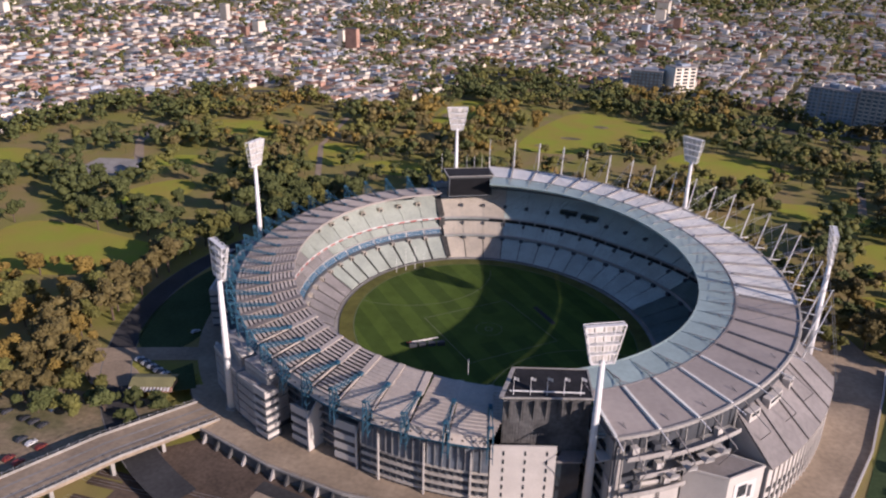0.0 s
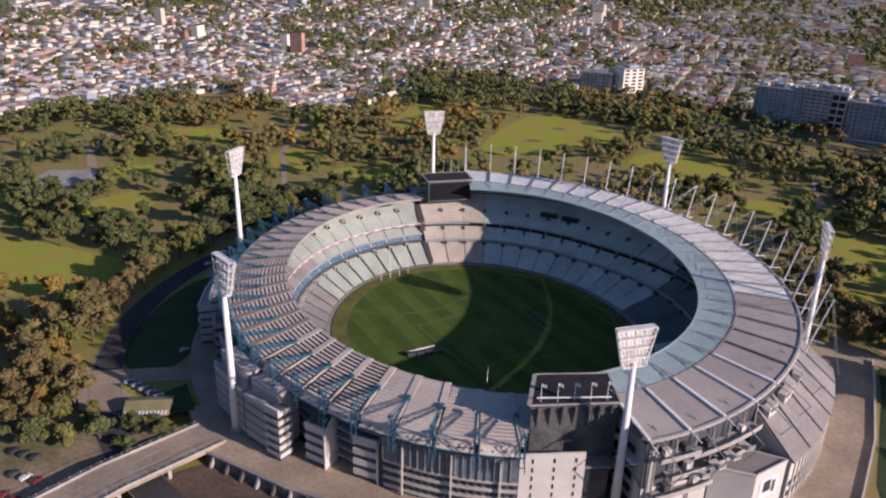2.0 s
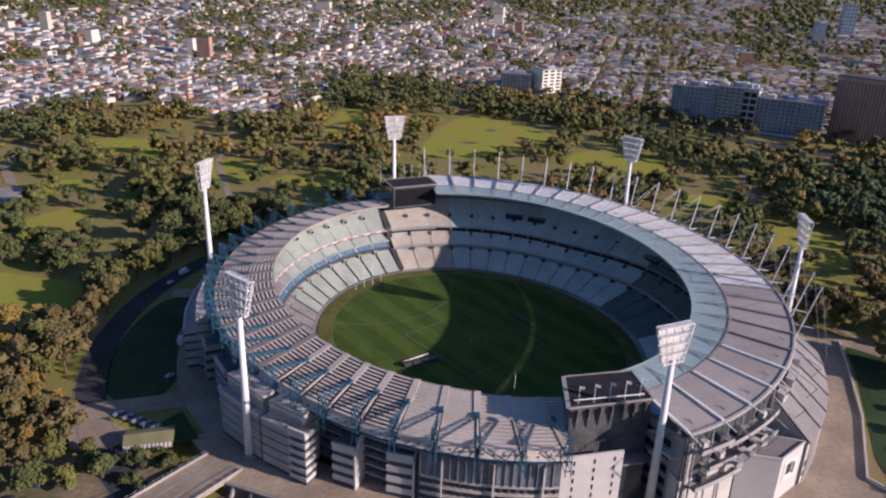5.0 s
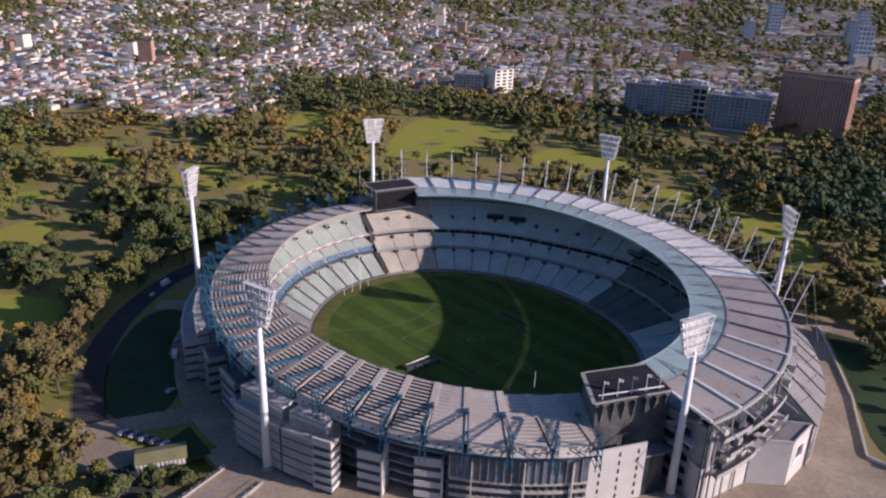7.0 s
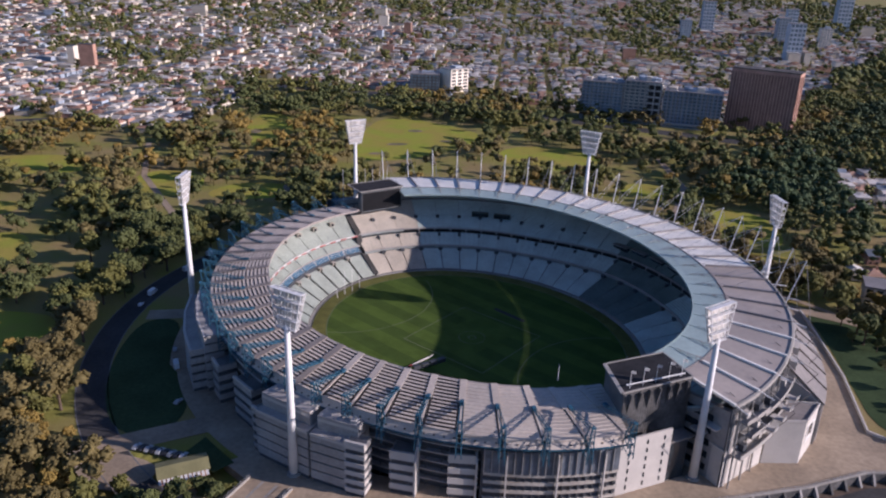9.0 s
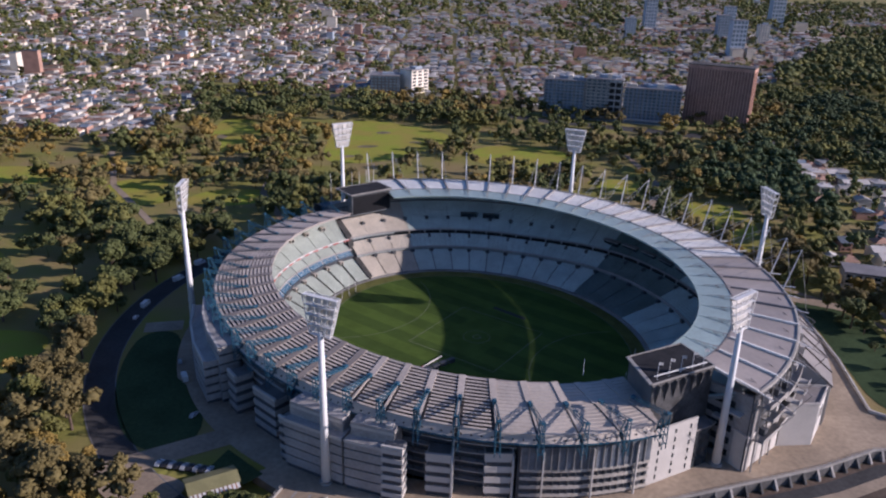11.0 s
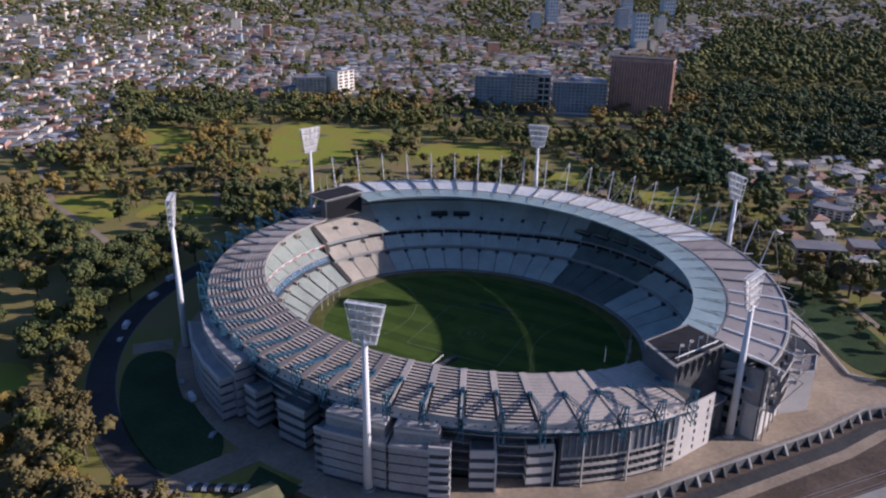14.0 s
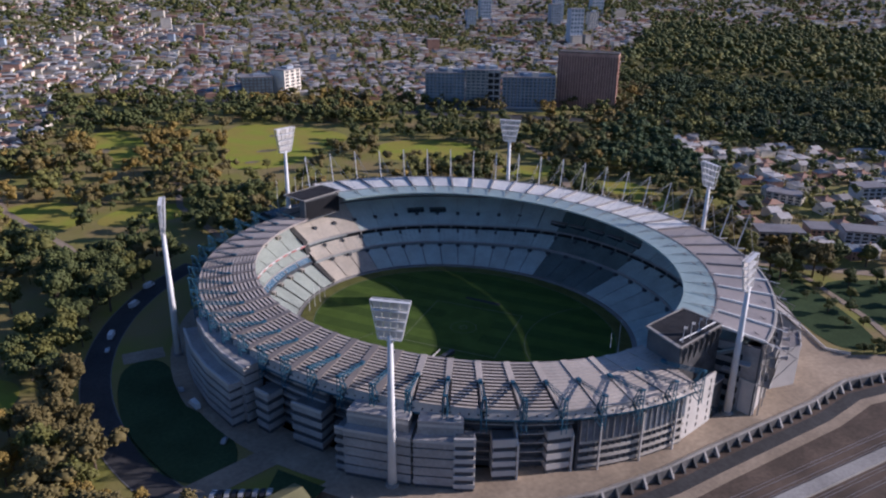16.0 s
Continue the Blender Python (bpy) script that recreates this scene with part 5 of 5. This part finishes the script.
def kind_at(x, y):
    v = 0.7 * noise.noise((x * 0.008, y * 0.008, 7.7)) + 0.8 * (rng.random() - 0.5)
    if x < -150 and y < 0:
        return 2 if v > 0.0 else 0 if v > -0.2 else 3
    if x < -140 and y < 130:
        return 1 if v > 0.05 else 5 if v > -0.15 else 0
    if math.degrees(math.atan2(y, x)) < 42 and math.hypot(x, y) > 330:
        return 6 if v > -0.12 else 1 if v > -0.3 else 0
    return 1 if v > 0.17 else 5 if v > 0.05 else 0 if v > -0.13 else 4 if v > -0.2 else 3 if v > -0.42 else 2


spots.sort(key=lambda q: math.hypot(q[0] + 60, q[1] + 250))
protos = {}
rest = {}
for i, (x, y) in enumerate(spots):
    k = kind_at(x, y)
    sc = rng.uniform(0.72, 1.22)
    if i < 290:
        m = Matrix.Translation((x, y, 0)) @ Matrix.Rotation(rng.uniform(0, 6.28), 4, "Z")
        if k not in protos:
            protos[k] = tree(*KINDS[k], n=430)
            protos[k].matrix_basis = m
        else:
            ob = copy_thing(protos[k], m)
            ob.scale = (sc, sc, sc * rng.uniform(0.9, 1.1))
    else:
        rest.setdefault(KINDS[k][3], []).append((x, y, sc, k))


def woodland(name, label, plants, n, leaf):
    """Many trees as one mass: trunks and leaf clumps."""
    bank = []
    for k in range(8):
        kd = KINDS[k % 6]
        (v, f), _ = crown(20 + k, kd[1], kd[2], n, kd[2] * (0.076 if n > 40 else 0.15 if n > 20 else 0.23), 0.25)
        bank.append((v, f))
    vs, fs, base = [], [], 0
    for x, y, sc, k in plants:
        v, f = bank[int(rng.integers(0, 8))]
        a = rng.uniform(0, 6.28)
        c, s_ = math.cos(a) * sc, math.sin(a) * sc
        vs.append(np.stack([v[:, 0] * c - v[:, 1] * s_ + x, v[:, 0] * s_ + v[:, 1] * c + y, v[:, 2] * sc], 1))
        fs.append(f + base)
        base += len(v)
        t = np.array([(x - 0.35, y, 0), (x + 0.35, y, 0), (x, y, 9 * sc), (x, y - 0.35, 0), (x, y + 0.35, 0), (x, y, 9 * sc)])
        vs.append(t)
        fs.append(np.array([(0, 1, 2), (3, 4, 5)]) + base)
        base += 6
    tagged(part(name, tri_mesh(name, np.concatenate(vs), np.concatenate(fs), M[leaf]), M[leaf]), label, "trees", kind="stuff")


for leaf, plants in rest.items():
    woodland("woodland", "mass of park trees in mixed autumn greens", [q for q in plants if math.hypot(q[0], q[1]) < 520], 78, leaf)
    woodland("woodland", "far belt of park trees", [q for q in plants if math.hypot(q[0], q[1]) >= 520], 30, leaf)

# ---- city ----
def house_mesh(w, d, h, rise, hip):
    wall, top = Shape(), Shape()
    wall.box((0, 0, h / 2), (w, d, h))
    o = 0.5
    a, b = w / 2 + o, d / 2 + o
    i = b * 0.9 if hip else 0
    p = [(-a, -b, h), (a, -b, h), (a, b, h), (-a, b, h), (-a + i, 0, h + rise), (a - i, 0, h + rise)]
    for q in ((0, 1, 5, 4), (2, 3, 4, 5), (1, 2, 5), (3, 0, 4)):
        top.face(*[p[k] for k in q])
    top.face(*[p[k] for k in (3, 2, 1, 0)])
    return wall, top


def house(w, d, h, rise, hip, wall_mat, roof_mat, label):
    ob = thing("house", label, "house", "terrace houses beyond the park")
    wall, top = house_mesh(w, d, h, rise, hip)
    wl = part("wall", wall, M[wall_mat], ob)
    rf = part("roof", top, M[roof_mat], ob)
    s = Shape()
    s.box((w * 0.3, d * 0.15, h + rise * 0.8), (0.9, 0.9, 2.2))
    part("chimney", s, M["wall_brick"], rf)
    for fl_ in range(int(h // 3)):
        for k in range(2 if w < 10 else 3):
            for sg in (-1, 1):
                s = Shape()
                s.box((w * ((k + 0.5) / (2 if w < 10 else 3) - 0.5), sg * (d / 2 + 0.02), 1.7 + 3 * fl_), (1.3, 0.15, 1.5))
                part("window", s, M["glass"], wl)
    return ob


def lot_places(r0, r1, p0, p1, gx, gy, jit):
    """House lots on a skewed street grid."""
    out = []
    n = int(r1 / min(gx, gy)) + 2
    ca, sa = math.cos(radians(-14)), math.sin(radians(-14))
    for i in range(-n, n):
        for j in range(-n, n):
            u, v = i * gx + (i // 5) * 9, j * gy
            u, v = u + rng.uniform(-jit, jit), v + rng.uniform(-jit, jit)
            x, y = u * ca - v * sa, u * sa + v * ca
            r = math.hypot(x, y)
            if r0 < r < r1:
                p = math.degrees(math.atan2(y, x))
                p = p + 360 if p < -90 else p
                if p0 < p < p1:
                    out.append((x, y))
    return out


AVENUE = [(-160, 780), (-60, 730), (60, 690), (222, 520), (385, 405), (520, 330), (700, 270)]
FLATS = [(249, 7, -31, 31, 10, "wall_white"), (285, 3, -33, 16, 8, "wall_brick"), (312, -18, -40, 36, 8, "wall_grey"), (336, 74, -62, 28, 7, "wall_white"), (408, 52, -18, 24, 10, "wall_grey")]
BIG = [[(x + dx, y + dy) for dx, dy in ((-24, -16), (24, -16), (24, 16), (-24, 16))] for x, y, *_ in FLATS] + [[(45, 712), (145, 712), (145, 760), (45, 760)], [(215, 545), (360, 455), (460, 405), (480, 470), (400, 510), (250, 600)]]
styles = [
    house(9, 13, 6.2, 2.6, False, "wall_white", "tin", "white two-storey terrace house with a pale iron roof"),
    house(11, 14, 5.0, 2.8, True, "wall_white", "tile_red", "cream house with a hipped terracotta roof"),
    house(8, 14, 6.4, 2.2, False, "wall_brick", "tile_grey", "red-brick terrace house with a slate roof"),
    house(12, 16, 7.5, 1.0, True, "wall_white", "tin", "pale rendered house with a low iron roof"),
    house(10, 12, 4.2, 2.6, True, "wall_grey", "tile_red", "grey cottage with a terracotta roof"),
]
used = set()
near_lots = [q for q in lot_places(200, 1000, -15, 165, 13.5, 17, 2.0) if city(*q) and not near_line(*q, AVENUE, 22) and not any(inside(q, b) for b in BIG)]
near_lots.sort(key=lambda q: math.hypot(q[0] + 60, q[1] + 350))
street_trees, boxes = [], {}


def add_box(x, y, a, w, d, h, rise, wall_mat, roof_mat):
    wall, top = house_mesh(w, d, h, rise, True)
    c, s_ = math.cos(a), math.sin(a)
    for sh, mt in ((wall, wall_mat), (top, roof_mat)):
        v = np.array(sh.v)
        bucket = boxes.setdefault(mt, Shape())
        k = len(bucket.v)
        bucket.v += list(zip(v[:, 0] * c - v[:, 1] * s_ + x, v[:, 0] * s_ + v[:, 1] * c + y, v[:, 2]))
        bucket.f += [tuple(k + i for i in f) for f in sh.f]


count = 0
for x, y in near_lots:
    pocket = inside((x, y), POCKET)
    if rng.random() < (0.47 if pocket else 0.27 + 0.5 * noise.noise((x * 0.009, y * 0.009, 5.5))):
        street_trees.append((x, y, rng.uniform(0.55, 0.9) if pocket else rng.uniform(0.5, 0.85), 0))
        continue
    k = int(rng.choice(5, p=(0.36, 0.16, 0.16, 0.22, 0.10)))
    turn_ = radians(-14 + (90 if rng.random() < 0.3 else 0) + rng.uniform(-3, 3))
    if count < 240:
        m = Matrix.Translation((x, y, 0)) @ Matrix.Rotation(turn_, 4, "Z")
        if k not in used:
            used.add(k)
            styles[k].matrix_basis = m
        else:
            copy_thing(styles[k], m)
    else:
        add_box(x, y, turn_, rng.uniform(8, 13), rng.uniform(10, 17), rng.uniform(4, 8), rng.uniform(0.8, 2.8), str(rng.choice(["wall_white", "wall_white", "wall_white", "wall_brick", "wall_grey"])), str(rng.choice(["tin", "tin", "tin", "tile_red", "tile_red", "tile_grey"])))
    count += 1
for r0, r1, gx, gy in ((1000, 1900, 22, 27), (1900, 4300, 40, 48)):
    for x, y in lot_places(r0, r1, 20, 150, gx, gy, 6.0):
        p = math.degrees(math.atan2(y, x))
        if p < 50 and r0 < 1500 and not city(x, y):
            street_trees.append((x, y, rng.uniform(1.1, 1.8), 0))
            continue
        if rng.random() < 0.31 + 0.8 * noise.noise((x * 0.006, y * 0.006, 5.5)):
            street_trees.append((x, y, rng.uniform(0.6, 1.0) * gx / 18, 0))
            continue
        g_ = gx / 22
        tall = rng.random() < 0.008
        add_box(x, y, radians(-14 + rng.choice([0, 90])), rng.uniform(9, 18) * g_, rng.uniform(12, 26) * g_, rng.uniform(14, 40) if tall else rng.uniform(4, 10), 0.6 if tall else rng.uniform(0.8, 3), str(rng.choice(["wall_white", "wall_white", "wall_white", "wall_brick", "wall_grey"])), str(rng.choice(["tin", "tin", "tin", "tile_red", "tile_red", "tile_grey"])))
for mt, sh in boxes.items():
    tagged(part("far_houses", sh, M[mt]), "mass of far city houses and roofs", "houses", kind="stuff")
for n_, leaf in enumerate(("leaf_b", "leaf_b", "leaf_a")):
    woodland("street_trees", "street and garden trees among the houses", street_trees[n_::3], 10, leaf)


def tower_block(at_, turn_, w, d, h, floors, cols, wall_mat, glass_mat, label, name="apartment_building"):
    ob = thing(name, label, "building", at_=at_)
    ob.rotation_euler = (0, 0, radians(turn_))
    s = Shape()
    s.box((0, 0, h / 2), (w, d, h))
    wl = part("wall", s, M[wall_mat], ob)
    s = Shape()
    s.box((0, 0, h + 0.6), (w + 0.8, d + 0.8, 1.2))
    rf = part("roof", s, M["annex_roof" if h < 20 else "roof_dark" if h == 70 else "beam"], ob)
    if 20 < h < 60:
        s = Shape()
        s.box((w * 0.1, 0, h + 1.2 + h * 0.04), (w * 0.4, d * 0.5, h * 0.08))
        part("plant_room", s, M["wall_grey"], rf)
    pane = Shape()
    pw, ph = w / cols * 0.66, h / floors * (0.6 if floors > 2 else 0.93)
    pane.box((0, 0, 0), (pw, 0.3, ph))
    pm = pane.mesh("window", M[glass_mat])
    side = Shape()
    n2 = max(2, int(d / (w / cols)))
    side.box((0, 0, 0), (0.3, d / n2 * 0.66, ph))
    sm = side.mesh("window", M[glass_mat])
    for i in range(floors):
        z = h * (i + (0.55 if floors > 2 else 0.48)) / floors
        for j in range(cols):
            o = part("window", pm, None, wl)
            o.location = (w * ((j + 0.5) / cols - 0.5), -d / 2 - 0.05, z)
        for j in range(n2):
            o = part("window", sm, None, wl)
            o.location = (w / 2 + 0.05, d * ((j + 0.5) / n2 - 0.5), z)
    return ob


def dress(ob, w, d, h, floors, fins, bay=None, slabs=True):
    """Pale fins, slab edges and a bay of deep balconies on the front of a block of flats."""
    wl = ob.children[0]
    for k in range(fins + 1):
        s = Shape()
        s.box((w * (k / fins - 0.5), -d / 2 - 0.7, h / 2), (1.1, 1.4, h), 0)
        part("fin", s, M["facade"], wl)
    if slabs:
        for k in range(1, floors + 1):
            s = Shape()
            s.box((0, -d / 2 - 0.5, h * k / floors - 0.2), (w, 1.0, 0.6), 0)
            part("floor_slab", s, M["facade"], wl)
    s = Shape()
    s.box((0, -d / 2 - 3.0, 2.4), (w * 0.96, 6.0, 4.8), 0)
    podium = part("podium", s, M["white_wall"], ob)
    s = Shape()
    s.box((0, -d / 2 - 6.05, 2.2), (w * 0.9, 0.2, 2.6), 0)
    part("window", s, M["blue_glass"], podium)
    if bay:
        x0, x1, rows_ = bay
        for i in range(rows_):
            for j in range(2):
                s = Shape()
                s.box((x0 + (x1 - x0) * (j + 0.5) / 2, -d / 2 - 1.45, h * (i + 0.9) / (rows_ + 0.6)), ((x1 - x0) * 0.42, 0.3, h / (rows_ + 0.6) * 0.72), 0)
                part("balcony_void", s, M["dark"], wl, "deep dark balcony recess")
        s = Shape()
        s.box(((x0 + x1) / 2, -d / 2 - 0.75, h / 2), (x1 - x0, 1.2, h), 0)
        part("balcony_frame", s, M["white_wall"], wl, "white balcony frame")
    for k in range(4):
        s = Shape()
        s.box((w * (-0.36 + 0.24 * k), d * (0.1 if k % 2 else -0.12), h + 2.6 + 0.5 * (k % 3)), (w * 0.13, d * 0.3, 3.4 + (k % 3)), 0)
        part("plant_room", s, M["wall_grey" if k % 2 else "wall_white"], ob)


ROW = Vector((236, 548, 0)), Vector((0.872, -0.489, 0)), Vector((0.489, 0.872, 0))


def row_place(t, deep):
    return tuple(ROW[0] + ROW[1] * t + ROW[2] * deep)


dress(tower_block(row_place(25, 12), -29.3, 49, 26, 45, 12, 10, "wall_grey", "blue_glass", "grey apartment block with rows of blue glazing"), 49, 26, 45, 10, 4)
dress(tower_block(row_place(73, 13), -29.3, 43, 26, 49, 12, 7, "wall_white", "blue_glass", "pale apartment block with deep balconies"), 43, 26, 49, 12, 7, (6, 21, 6))
dress(tower_block(row_place(131, 12), -29.3, 66, 26, 41, 10, 14, "wall_grey", "blue_glass", "grey apartment block with narrow windows"), 66, 26, 41, 10, 12, None, False)
tower_block((434.0, 475.0, 0), -44, 76, 24, 70, 1, 22, "brown_tower", "brown_glass", "tall bronze-brown slab hotel tower", "hotel_tower")
tower_block((66, 735, 0), -10, 42, 30, 25, 6, 8, "facade_dark", "blue_glass", "dark glazed office block beyond the park", "office_building")
tower_block((108, 736, 0), 34, 34, 24, 32, 7, 3, "wall_white", "glass", "bright white office block beyond the park", "office_building")
for x, y, tn, w, hh, wl_ in FLATS:
    tower_block((x, y, 0), tn, w, 17, hh, 3, max(4, w // 5), wl_, "glass", {"wall_white": "low cream block of flats with a pale flat roof", "wall_grey": "low grey block of flats among trees", "wall_brick": "low brick block of flats among trees"}[wl_], "flats_building")


for x, y, w, h, wl_ in ((858, 1090, 30, 78, "wall_grey"), (832, 1522, 26, 50, "wall_grey"), (1013, 1766, 34, 85, "wall_grey"), (1072, 1480, 30, 62, "wall_grey"), (1110, 1360, 26, 48, "wall_white"), (1476, 1823, 40, 105, "wall_grey"), (1180, 1620, 28, 76, "wall_grey")):
    tower_block((x, y, 0), -14, w, w * 0.8, h, 9, 4, wl_, "blue_glass", "hazy far high-rise tower above the city" if wl_ == "wall_grey" else "pale far high-rise tower above the city", "high_rise")


# ---- vehicles and the pavilion by the road ----
def vehicle(kind_, l, w, h, label, paint="car"):
    ob = thing(kind_, label, "van" if kind_ == "van" else "car", "parked vehicles")
    van_ = kind_ == "van"
    s = Shape()
    side_ = [(-l / 2, 0.35), (l / 2, 0.35), (l / 2, 0.85), (l * 0.42, h * 0.62), (l * 0.30, h), (-l / 2 + 0.1, h), (-l / 2, h * 0.6)] if van_ else [(-l / 2, 0.3), (l / 2, 0.3), (l / 2, 0.75), (l * 0.22, h * 0.64), (l * 0.08, h), (-l * 0.30, h), (-l * 0.44, h * 0.64), (-l / 2, h * 0.58)]
    rows = [[(x, y, z) for x, z in side_] for y in (-w / 2, w / 2)]
    s.grid(rows, closed=True)
    s.face(*rows[0])
    s.face(*rows[1][::-1])
    body = part("body", s, M["white_steel"] if van_ else M[paint], ob)
    for sg in (-1, 1):
        s = Shape()
        s.box(((l * 0.22 if van_ else -l * 0.1), sg * w / 2, h * 0.8), ((l * 0.16 if van_ else l * 0.34), 0.06, h * 0.24))
        part("window", s, M["glass"], body)
        for fx in (-0.32, 0.33):
            s = Shape()
            s.tube((l * fx, sg * (w / 2 - 0.2), 0.34), (l * fx, sg * (w / 2 + 0.02), 0.34), 0.34, n=10)
            part("wheel", s, M["rubber"], ob)
    s = Shape()
    m = Matrix.Translation((l * (0.37 if van_ else 0.16), 0, h * 0.8)) @ Matrix.Rotation(radians(40 if van_ else 55), 4, "Y")
    s.box(None, (0.06, w * 0.86, h * 0.36), m=m)
    part("windscreen", s, M["glass"], body)
    return ob


van = vehicle("van", 7.2, 2.3, 2.9, "white van parked on the shaded ring road")
cars = [vehicle("car", 4.5, 1.8, 1.45, lab, pt) for lab, pt in (("silver car parked near the stadium", "car"), ("red car parked near the stadium", "car_red"), ("blue car parked near the stadium", "car_blue"), ("charcoal car parked near the stadium", "car_dark"))]
car = cars[0]
first_of = {}
PARKED = [(van, -174.8, 54, 72), (van, -160.6, 87.4, 52), (van, -150, 111, 42), (car, -177.8, 39.2, 76), (car, -151.2, -13.4, 100), (van, -147.9, -29.2, 105), (car, -141.7, -60.6, 60)]
for k in range(9):
    PARKED.append((cars[3 * (k % 2)], -152 + 2.9 * k * 0.8, -91.5 - 1.0 * k, 62 + 3 * (k % 3)))
for j in range(4):
    for k in range(11):
        if rng.random() < 0.4:
            PARKED.append((cars[int(rng.integers(0, 4))], -208 + 5.2 * k + 4 * j, -128 - 11 * j - 0.9 * k, 75 + 4 * rng.random()))
for v_, x, y, a in PARKED:
    m = Matrix.Translation((x, y, 0.27 if x > -152 and y > -85 else 0.24 if y > -100 else 0.17)) @ Matrix.Rotation(radians(a), 4, "Z")
    if v_.name not in first_of:
        first_of[v_.name] = v_
        v_.matrix_basis = m
    else:
        copy_thing(v_, m)
pav = thing("pavilion", "low pavilion with a yellow-green roof and a striped canopy", "building", at_=(-132, -109, 0))
pav.rotation_euler = (0, 0, radians(16))
s = Shape()
s.box((0, 0, 1.6), (17, 9, 3.2))
part("wall", s, M["wall_brick"], pav)
s = Shape()
s.grid([[(-9.3, -5.4, 3.2), (9.3, -5.4, 3.2)], [(-9.3, 0, 4.9), (9.3, 0, 4.9)], [(-9.3, 5.4, 3.2), (9.3, 5.4, 3.2)]])
s.face((-9.3, -5.4, 3.2), (-9.3, 0, 4.9), (-9.3, 5.4, 3.2))
s.face((9.3, -5.4, 3.2), (9.3, 5.4, 3.2), (9.3, 0, 4.9))
s.face((-9.3, -5.4, 3.2), (-9.3, 5.4, 3.2), (9.3, 5.4, 3.2), (9.3, -5.4, 3.2))
part("roof", s, M["green_roof"], pav)
for k in range(12):
    s = Shape()
    s.grid([[(-9.0 + 1.5 * k, -7.6, 2.5), (-8.0 + 1.5 * k, -7.6, 2.5)], [(-9.0 + 1.5 * k, -5.2, 3.1), (-8.0 + 1.5 * k, -5.2, 3.1)]])
    part("canopy_stripe", s, M["band_white"], pav)
# loose trees beside the bridge and the yard
for x, y, k, sc in ((-119, -123, 1, 0.55), (-125, -121, 5, 0.6), (-114, -119, 4, 0.5), (-133, -124, 1, 0.6), (-146, -126, 5, 0.65), (-152, -118, 0, 0.6), (-141, -131, 1, 0.7), (-158, -136, 0, 0.6), (-170, -128, 3, 0.7), (-186, -118, 3, 0.7), (-180, -108, 0, 0.75), (-190, -140, 2, 0.8), (-128, -134, 5, 0.55), (-162, -125, 0, 0.8), (-175, -118, 2, 0.8), (-166, -140, 5, 0.8), (-150, -138, 0, 0.75), (-178, -134, 3, 0.85), (-196, -126, 0, 0.8), (-184, -150, 1, 0.8), (-204, -112, 2, 0.9), (-196, -100, 0, 0.9), (225, -11, 5, 0.45), (233, -14, 5, 0.45), (241, -18, 5, 0.5), (217, -7, 4, 0.45), (205, -60, 4, 0.5), (212, -78, 0, 0.5), (198, -88, 5, 0.45), (187, -104, 4, 0.5), (222, -52, 3, 0.5), (172, -122, 4, 0.45), (194, -36, 5, 0.4), (199, -48, 1, 0.45), (190, -66, 5, 0.4), (185, -84, 1, 0.45), (178, -100, 5, 0.42), (160, -124, 5, 0.4), (166, -127, 5, 0.42), (173, -130, 1, 0.42), (180, -133, 5, 0.4), (188, -137, 1, 0.4), (226, -66, 1, 0.6), (236, -80, 5, 0.6), (232, -96, 0, 0.6), (246, -70, 1, 0.6), (258, -84, 3, 0.6), (222, -110, 1, 0.55), (240, -118, 5, 0.6)):
    if k in protos:
        ob = copy_thing(protos[k], Matrix.Translation((x, y, ground_z(x, y))) @ Matrix.Rotation(x * 1.7, 4, "Z"))
        ob.scale = (sc, sc, sc)

# worn patches on the big oval lawn
for x, y, w, d in ((-4, 408, 13, 6), (22, 470, 10, 7), (-28, 370, 9, 5), (48, 420, 8, 5), (-150, 470, 7, 12)):
    sheet("worn_patch", rounded([(x - w, y - d * 0.4), (x + w * 0.3, y - d), (x + w, y + d * 0.2), (x + w * 0.2, y + d), (x - w * 0.6, y + d * 0.8)], 2), 0.27, M["earth"], "bare sandy worn patch in the lawn", "ground")
